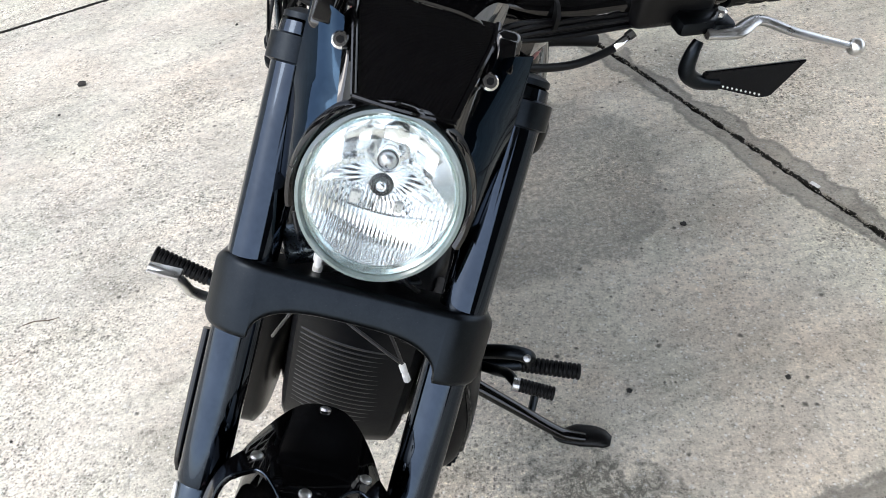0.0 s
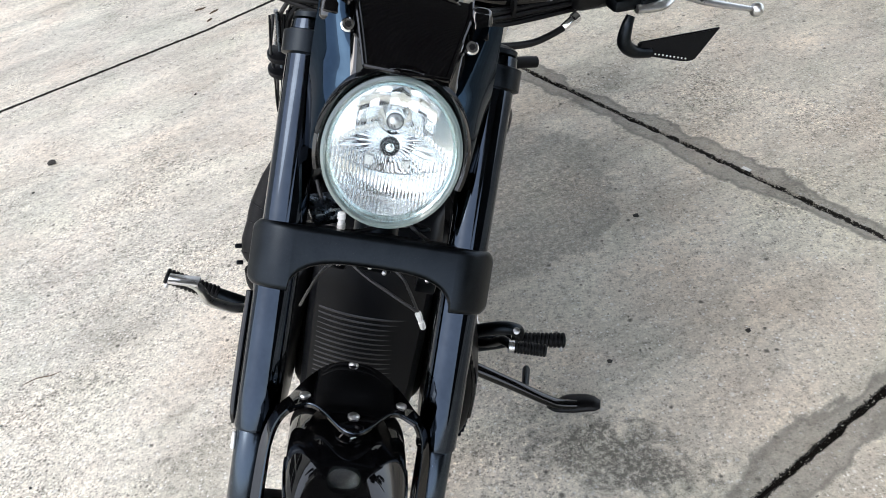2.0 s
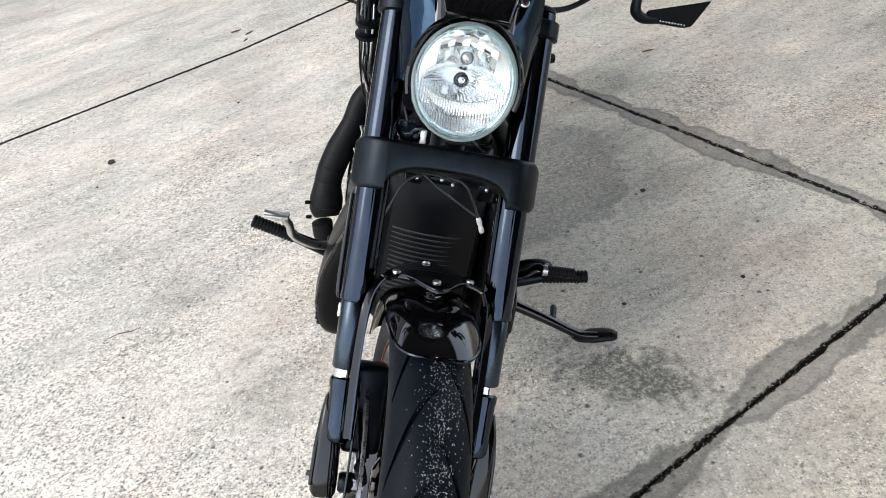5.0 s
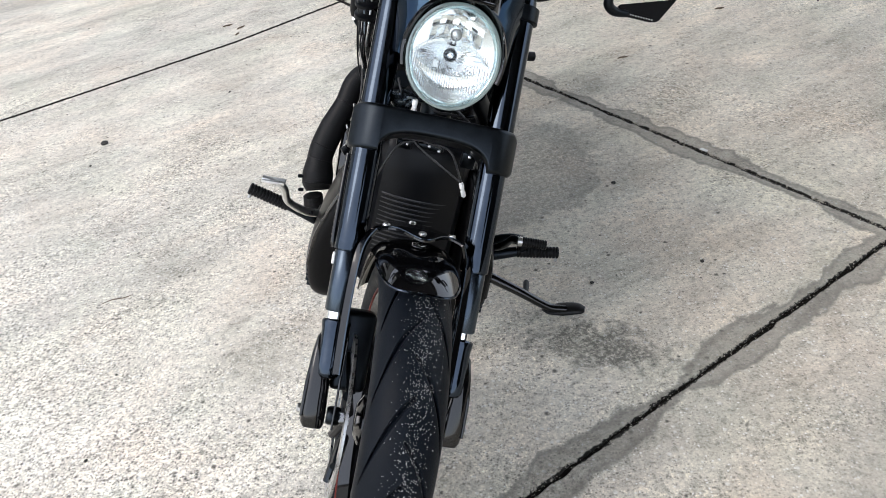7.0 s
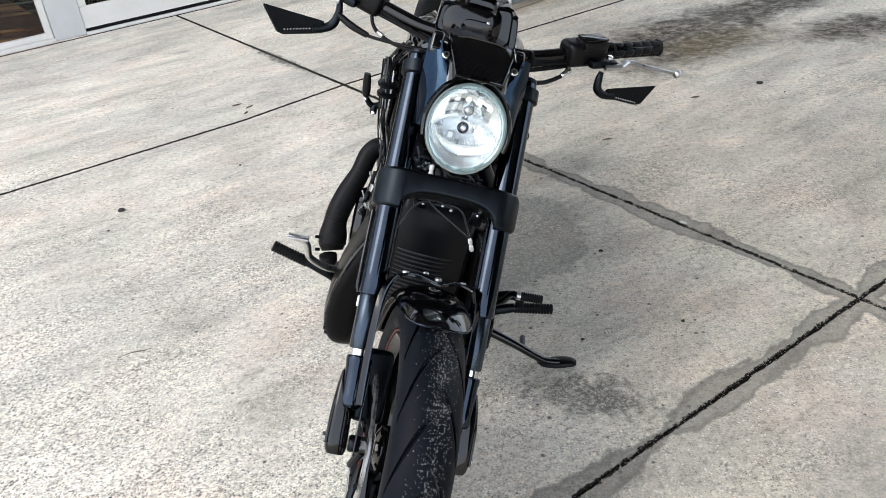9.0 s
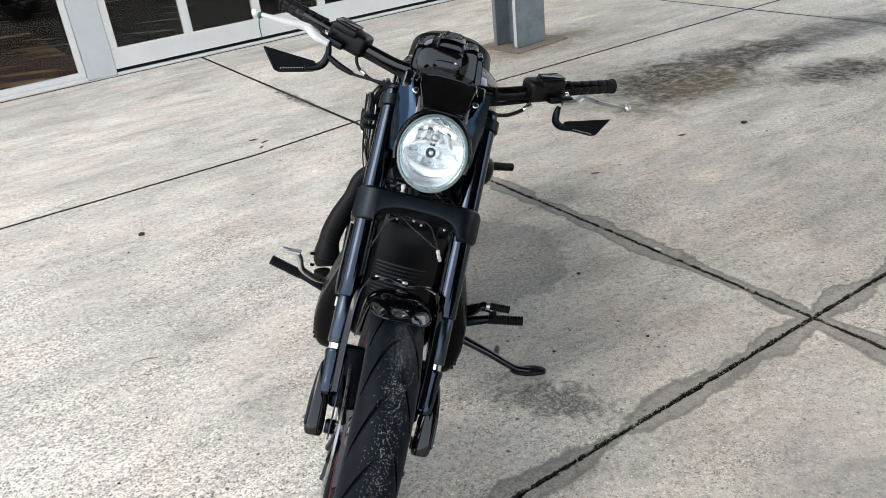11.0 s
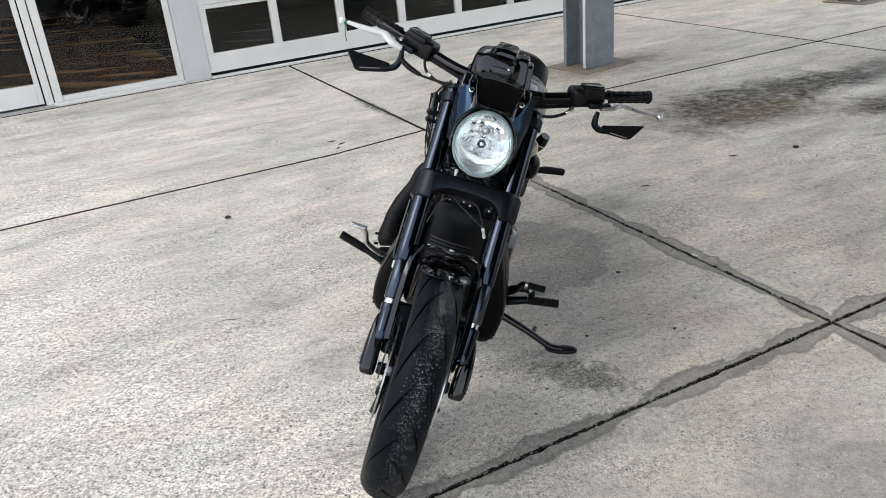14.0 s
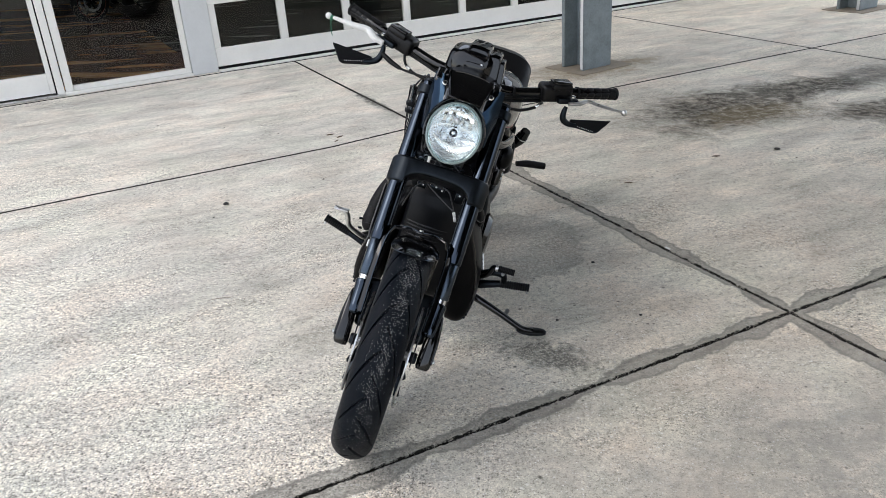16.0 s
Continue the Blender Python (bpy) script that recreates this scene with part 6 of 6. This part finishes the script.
part("rear_mudguard", loft([oval(0, 1.30, 0.62, 0.12, 0.06, 24, 3), oval(0, 1.5, 0.70, 0.135, 0.07, 24, 3), oval(0, 1.75, 0.73, 0.135, 0.06, 24, 3), oval(0, 1.98, 0.66, 0.11, 0.04, 24, 3)]), M_GLOSS, bike, "gloss black rear mudguard")
rear_wheel = part("rear_wheel", rim_geo(1.70, 0.325, 0.228, 0.095), M_GLOSS, bike, "gloss black rear wheel with a wide tyre")
part("tyre", tyre_geo(1.70, 0.325, 0.325, 0.118, 0.095, False, 96, 24), M_RUBBER, rear_wheel)
for k in range(5):
    part("spoke", spoke_geo(1.70, 0.325, 0.045, 0.21, 2 * math.pi * k / 5, 0.16), M_GLOSS, rear_wheel)
for s in (-1, 1):
    part("swing_arm", sweep([(s * 0.13, 1.15, 0.36), (s * 0.155, 1.4, 0.345), (s * 0.155, 1.72, 0.325)], [0.028, 0.026, 0.022], 12, 6), M_SATIN, bike)
    part("rear_shock", lathe([(0, 0.018), (0.02, 0.03), (0.2, 0.03), (0.22, 0.02), (0.3, 0.018)], (s * 0.175, 1.52, 0.40), (s * 0.15, 1.36, 0.66), 16), M_SATIN, bike)
    part("side_cover", box((0.05, 0.20, 0.17), (s * 0.15, 1.22, 0.56), 0.025, 3), M_GLOSS, bike)
indicator = part("rear_indicator", sweep([(0.17, 1.44, 0.55), (0.20, 1.43, 0.60), (0.214, 1.415, 0.645)], [0.02, 0.026, 0.020], 14, 6), M_GLOSS, bike)
part("indicator_ring", lathe([(0, 0.0265), (0, 0.0275), (0.006, 0.0275), (0.006, 0.0265)], (0.2025, 1.428, 0.607), (0.214, 1.413, 0.650), 20, True), M_CHROME, indicator, "bright metal ring")
horn = part("horn_cover", lathe([(0, 0.030), (0.004, 0.042), (0.016, 0.044), (0.030, 0.037), (0.039, 0.020), (0.041, 0.001)], (0.148, 0.745, 0.735), (0.30, 0.70, 0.745), 36), M_SHROUD, bike, "round gloss black horn cover")
part("cover_ring", lathe([(0.014, 0.0445), (0.014, 0.046), (0.018, 0.046), (0.018, 0.0445)], (0.148, 0.745, 0.735), (0.30, 0.70, 0.745), 36, True), M_TUBE, horn)
part("passenger_peg", sweep([(0.22, 1.50, 0.46), (0.27, 1.53, 0.465), (0.345, 1.566, 0.466)], [0.012, 0.017, 0.016], 12, 6), M_GRIP, bike, "black rubber passenger footrest, folded out")
peg = part("passenger_peg", sweep([(-0.2585, 1.45, 0.512), (-0.2605, 1.449, 0.530), (-0.2645, 1.447, 0.570), (-0.2675, 1.446, 0.594)], [0.0125, 0.0165, 0.0165, 0.0125], 16, 6, 0.75), M_GRIP, bike, "black rubber passenger footrest, folded up")
part("peg_bracket", join(sweep([(-0.195, 1.465, 0.495), (-0.212, 1.46, 0.484), (-0.236, 1.455, 0.484), (-0.256, 1.452, 0.506)], [0.016, 0.013, 0.011, 0.010], 12, 6), sweep([(-0.222, 1.456, 0.486), (-0.2235, 1.452, 0.470), (-0.223, 1.450, 0.456)], [0.011, 0.014, 0.012], 12, 5)), M_SATIN, peg)
for p_, r_ in (((-0.2225, 1.438, 0.463), 0.0075), ((-0.2575, 1.438, 0.506), 0.0060)):
    part("peg_bolt", lathe([(0, r_), (0.003, r_), (0.004, r_ * 0.6), (0.002, r_ * 0.4)], p_, (p_[0], p_[1] - 0.1, p_[2] + 0.03), 14), M_CHROME, peg, "bright socket bolt")

# hoses and wires gathered beside the steering head, strapped in two places
rng = random.Random(77)
BUNDLE = [(-0.188, 0.60, 0.925), (-0.184, 0.60, 0.872), (-0.178, 0.60, 0.820), (-0.174, 0.60, 0.771), (-0.161, 0.60, 0.722), (-0.151, 0.60, 0.672), (-0.156, 0.60, 0.616)]
for k in range(9):
    d = -0.016 + 0.004 * k
    pts = [Vector(p) + Vector((d * (1.0 - 0.07 * n) + rng.uniform(-0.003, 0.003), rng.uniform(-0.014, 0.014), rng.uniform(-0.006, 0.006))) for n, p in enumerate(BUNDLE)]
    part("side_hose", sweep(pts, 0.0017 + 0.0007 * (k % 3), 8, 6), (M_GRIP, M_HOSE, M_STEEL, M_GRIP, M_BLOCK)[k % 5], bike)
for z, x in ((0.862, -0.180), (0.838, -0.178)):
    part("hose_strap", moved(lathe([(0, 0.022), (0.001, 0.0235), (0.007, 0.0235), (0.008, 0.022)], (0, 0, 0), (0, 0, 1), 24), Matrix.Translation((x, 0.598, z)) @ pose(0, 0, 0, 8, -6, 0)), M_MATTE, bike)
for k, (x, z) in enumerate(((-0.163, 0.592), (-0.171, 0.566), (-0.158, 0.560), (-0.168, 0.538), (-0.176, 0.520))):
    part("connector", box((0.013, 0.016, 0.019), (x, 0.60 + 0.006 * (k % 2), z), 0.003, 2, (20 * k, 15 - 11 * k, 30)), (M_STEEL, M_MATTE, M_HOSE)[k % 3], bike)

# exhaust on the bike's right
EXH = [(-0.10, 0.965, 0.525), (-0.165, 0.968, 0.548), (-0.196, 0.955, 0.522), (-0.210, 0.925, 0.472), (-0.232, 0.895, 0.412), (-0.247, 0.868, 0.362), (-0.250, 0.852, 0.332), (-0.248, 0.834, 0.302), (-0.245, 0.820, 0.278), (-0.240, 0.810, 0.262)]
EXH_R = [0.022, 0.027, 0.0285, 0.028, 0.034, 0.034, 0.0335, 0.041, 0.040, 0.030]
exhaust = part("exhaust_shield", sweep(EXH, EXH_R, 28, 8), M_EXHAUST, bike, "scuffed black exhaust heat shield")
for u in (3, 5, 6, 8):
    p, q = Vector(EXH[u]), Vector(EXH[u - 1])
    part("shield_band", lathe([(0, EXH_R[u] * 0.97), (0.0008, EXH_R[u] * 1.035), (0.0024, EXH_R[u] * 1.035), (0.0034, EXH_R[u] * 0.97)], p, q, 28), M_EXHAUST, exhaust)
for p in ((-0.283, 0.805, 0.30), (-0.276, 0.79, 0.268)):
    part("shield_clip", lathe([(0, 0.005), (0.012, 0.005), (0.014, 0.003)], p, (p[0] - 1, p[1] - 0.3, p[2]), 10), M_SATIN, exhaust)
part("header_pipe", sweep([(-0.250, 0.80, 0.25), (-0.235, 0.795, 0.21), (-0.18, 0.82, 0.18), (-0.12, 0.95, 0.17), (-0.13, 1.3, 0.18)], [0.026, 0.027, 0.027, 0.03, 0.04], 16, 8), M_EXHAUST, bike)


# foot controls
def ribbed(p0, p1, r, n=9):
    a, d = Vector(p0), Vector(p1) - Vector(p0)
    L = d.length
    prof = [(0, r * 0.6)]
    for k in range(n):
        h = L * k / n
        prof += [(h + 0.0005, r * 0.86), (h + L / n * 0.2, r), (h + L / n * 0.7, r), (h + L / n * 0.95, r * 0.86)]
    prof.append((L, r * 0.6))
    return lathe(prof, a, a + d, 16)


footL = part("footrest", ribbed((-0.292, 0.650, 0.306), (-0.390, 0.646, 0.337), 0.0152, 13), M_GRIP, bike, "ribbed black rubber footrest")
part("footrest_arm", sweep([(-0.15, 0.70, 0.25), (-0.20, 0.665, 0.268), (-0.235, 0.652, 0.286), (-0.295, 0.650, 0.307)], [0.02, 0.018, 0.015, 0.012], 12, 8), M_SATIN, footL)
part("feeler", lathe([(0, 0.004), (0.014, 0.004)], (-0.384, 0.644, 0.326), (-0.40, 0.62, 0.28), 8), M_STEEL, footL)
pedal = part("brake_pedal", sweep([(-0.215, 0.60, 0.335), (-0.245, 0.575, 0.352), (-0.282, 0.552, 0.385), (-0.290, 0.535, 0.425), (-0.300, 0.530, 0.441), (-0.320, 0.530, 0.446), (-0.342, 0.530, 0.449)], [0.010, 0.0095, 0.009, 0.0085, 0.008, 0.008, 0.0075], 10, 8), M_ALU, bike, "bare aluminium rear brake pedal")
part("toe_plate", box((0.052, 0.022, 0.007), (-0.316, 0.529, 0.4485), 0.002, 2, (0, -3, 0)), M_ALU, pedal)
part("pedal_pivot", lathe([(0, 0.012), (0.03, 0.012)], (-0.205, 0.60, 0.333), (-0.205, 0.70, 0.333), 14), M_SATIN, pedal)

footR = part("footrest", ribbed((0.292, 0.655, 0.300), (0.397, 0.657, 0.320), 0.0152, 13), M_GRIP, bike, "ribbed black rubber footrest")
part("footrest_arm", sweep([(0.15, 0.69, 0.25), (0.21, 0.66, 0.268), (0.25, 0.652, 0.285), (0.292, 0.655, 0.30)], [0.02, 0.018, 0.015, 0.013], 12, 8), M_SATIN, footR)
part("feeler", lathe([(0, 0.004), (0.014, 0.004)], (0.392, 0.652, 0.312), (0.40, 0.63, 0.27), 8), M_STEEL, footR)
shifter = part("gear_lever", sweep([(0.20, 0.62, 0.31), (0.235, 0.58, 0.36), (0.245, 0.54, 0.413), (0.256, 0.515, 0.429)], [0.009, 0.009, 0.009, 0.008], 10, 8), M_SATIN, bike, "black gear lever with a rubber toe peg")
part("toe_peg", ribbed((0.262, 0.512, 0.430), (0.319, 0.510, 0.434), 0.0115, 10), M_GRIP, shifter)
part("toe_collar", lathe([(0, 0.0115), (0.01, 0.0115)], (0.252, 0.512, 0.429), (0.35, 0.510, 0.436), 14), M_STEEL, shifter, "bare steel collar")
part("peg_joint", join(sweep([(0.19, 0.65, 0.30), (0.25, 0.636, 0.345), (0.29, 0.640, 0.345), (0.302, 0.652, 0.315)], [0.014, 0.013, 0.013, 0.011], 12, 6)), M_SATIN, footR)
part("joint_bolt", lathe([(0, 0.007), (0.005, 0.007), (0.006, 0.004)], (0.288, 0.630, 0.352), (0.288, 0.58, 0.40), 12), M_STEEL, footR, "bare steel bolt")
part("shift_rod", sweep([(0.225, 0.67, 0.29), (0.20, 0.80, 0.31), (0.18, 0.92, 0.33)], 0.005, 8, 5), M_STEEL, bike)

stand = part("side_stand", sweep([(0.16, 0.66, 0.225), (0.22, 0.640, 0.222), (0.32, 0.625, 0.200), (0.395, 0.620, 0.176), (0.425, 0.620, 0.169), (0.46, 0.622, 0.172)], [0.015, 0.014, 0.012, 0.0115, 0.0115, 0.010], 12, 8), M_GLOSS, bike, "black side stand resting on the concrete")
part("stand_foot", sweep([(0.402, 0.619, 0.160), (0.420, 0.622, 0.156), (0.450, 0.632, 0.160), (0.480, 0.632, 0.170), (0.498, 0.626, 0.178), (0.509, 0.624, 0.182)], [0.009, 0.015, 0.025, 0.024, 0.019, 0.011], 20, 8, 0.52), M_ENGINE, stand, "flat black foot pad")
part("stand_nub", lathe([(0, 0.0075), (0.062, 0.0085), (0.070, 0.006)], (0.345, 0.628, 0.192), (0.353, 0.690, 0.182), 12), M_SATIN, stand)
part("stand_bracket", box((0.06, 0.08, 0.05), (0.165, 0.67, 0.225), 0.012, 2), M_SATIN, stand)

# hoses, wires and fittings along the frame
rng = random.Random(21)
for k in range(9):
    s = -1 if k < 6 else 1
    x = s * (0.112 + 0.004 * (k % 6))
    pts = [(s * 0.07, 0.52, 0.965 + 0.006 * (k % 4)), (x, 0.555 + 0.012 * (k % 3), 0.93), (x + s * 0.008, 0.64 + 0.01 * (k % 4), 0.80), (x + s * 0.004, 0.68, 0.68 + 0.01 * (k % 3)), (s * 0.10, 0.74, 0.62)]
    part("frame_wire", sweep([Vector(p) + Vector((rng.uniform(-.006, .006), rng.uniform(-.01, .01), rng.uniform(-.006, .006))) for p in pts], 0.0036 + 0.001 * (k % 2), 8, 8), M_GRIP if k % 3 else M_SATIN, bike)
for s in (-1, 1):
    part("intake_trumpet", join(sweep([(s * 0.08, 0.82, 0.80), (s * 0.115, 0.85, 0.79), (s * 0.13, 0.87, 0.74)], [0.03, 0.036, 0.03], 16, 6)), M_GLOSS, bike)
    part("frame_rail", sweep([(s * 0.07, 0.52, 0.86), (s * 0.135, 0.66, 0.80), (s * 0.16, 0.95, 0.74), (s * 0.15, 1.25, 0.66), (s * 0.14, 1.45, 0.60)], 0.017, 12, 8), M_GLOSS, bike)
    for k in range(3):
        part("cover_bolt", lathe([(0, 0.006), (0.005, 0.006), (0.006, 0.003)], (s * 0.170, 0.75 + 0.03 * k, 0.69 - 0.03 * k), (s * 0.3, 0.75 + 0.03 * k, 0.70 - 0.03 * k), 10), M_STEEL, bike)
for k in range(7):
    q = k / 6
    pts = [(-0.128 - 0.03 * q, 0.575 + 0.03 * q, 0.97), (-0.150 - 0.036 * q, 0.605, 0.925), (-0.150 - 0.034 * q, 0.625, 0.873), (-0.148 - 0.036 * q, 0.66, 0.788), (-0.146 - 0.030 * q, 0.70, 0.692), (-0.125 - 0.02 * q, 0.73, 0.62)]
    part("side_wire", sweep([Vector(p) + Vector((rng.uniform(-.006, .006), rng.uniform(-.012, .012), rng.uniform(-.006, .006))) for p in pts], 0.0032 + 0.0009 * (k % 3), 8, 8), (M_STEEL if k == 3 else M_HOSE, M_GRIP, M_GLOSS)[k % 3], bike)
for k, (p0, p1, p2) in enumerate((((-0.176, 0.74, 0.835), (-0.172, 0.75, 0.79), (-0.150, 0.76, 0.765)), ((-0.186, 0.75, 0.735), (-0.165, 0.74, 0.66), (-0.142, 0.74, 0.60)), ((-0.178, 0.75, 0.725), (-0.155, 0.745, 0.65), (-0.136, 0.74, 0.59)), ((-0.180, 0.76, 0.56), (-0.168, 0.75, 0.52), (-0.172, 0.75, 0.465)), ((-0.190, 0.76, 0.50), (-0.178, 0.75, 0.47), (-0.190, 0.76, 0.435)))):
    part("metal_pipe", sweep([p0, p1, p2], 0.0024 + 0.0008 * (k % 2), 8, 6), M_STEEL, bike, "thin bare metal pipe beside the engine")
cap = part("filler_cap", lathe([(0, 0.026), (0.003, 0.028), (0.016, 0.028), (0.020, 0.024), (0.021, 0.006)], (-0.150, 0.90, 0.800), (-0.30, 0.84, 0.86), 28), M_GLOSS, bike, "black cap with a bright ring")
part("cap_ring", lathe([(0.0, 0.0285), (0.0, 0.0298), (0.004, 0.0298), (0.004, 0.0285)], (-0.1528, 0.8989, 0.8011), (-0.30, 0.84, 0.86), 28, True), M_CHROME, cap, "bright metal ring")
for k in range(4):
    part("bracket", box((0.012, 0.05 - 0.006 * k, 0.020), (-0.168 - 0.004 * k, 0.76, 0.545 - 0.034 * k), 0.004, 2, (12 * k, 10, 0)), M_ENGINE if k % 2 else M_SATIN, bike)
part("coolant_hose", sweep([(-0.09, 0.46, 0.66), (-0.135, 0.50, 0.62), (-0.15, 0.56, 0.56), (-0.14, 0.62, 0.50)], 0.014, 12, 8), M_GRIP, bike)
part("coolant_hose", sweep([(0.09, 0.46, 0.66), (0.135, 0.50, 0.62), (0.15, 0.56, 0.56), (0.14, 0.62, 0.50)], 0.014, 12, 8), M_GRIP, bike)
for p in ((-0.150, 0.545, 0.575), (-0.128, 0.49, 0.632), (0.150, 0.545, 0.575)):
    part("hose_clip", lathe([(0, 0.0155), (0.008, 0.0155)], p, (p[0] - 0.3, p[1] + 0.8, p[2] - 0.7), 14), M_STEEL, bike, "bright hose clip")

# a second machine stands in the showroom behind the glass
shop_bike = copy_thing(bike, pose(-6.26, 10.38, 0.012, 0, 4, -33))
tagged(shop_bike, "dark motorcycle parked in the showroom behind glass", "motorcycle")
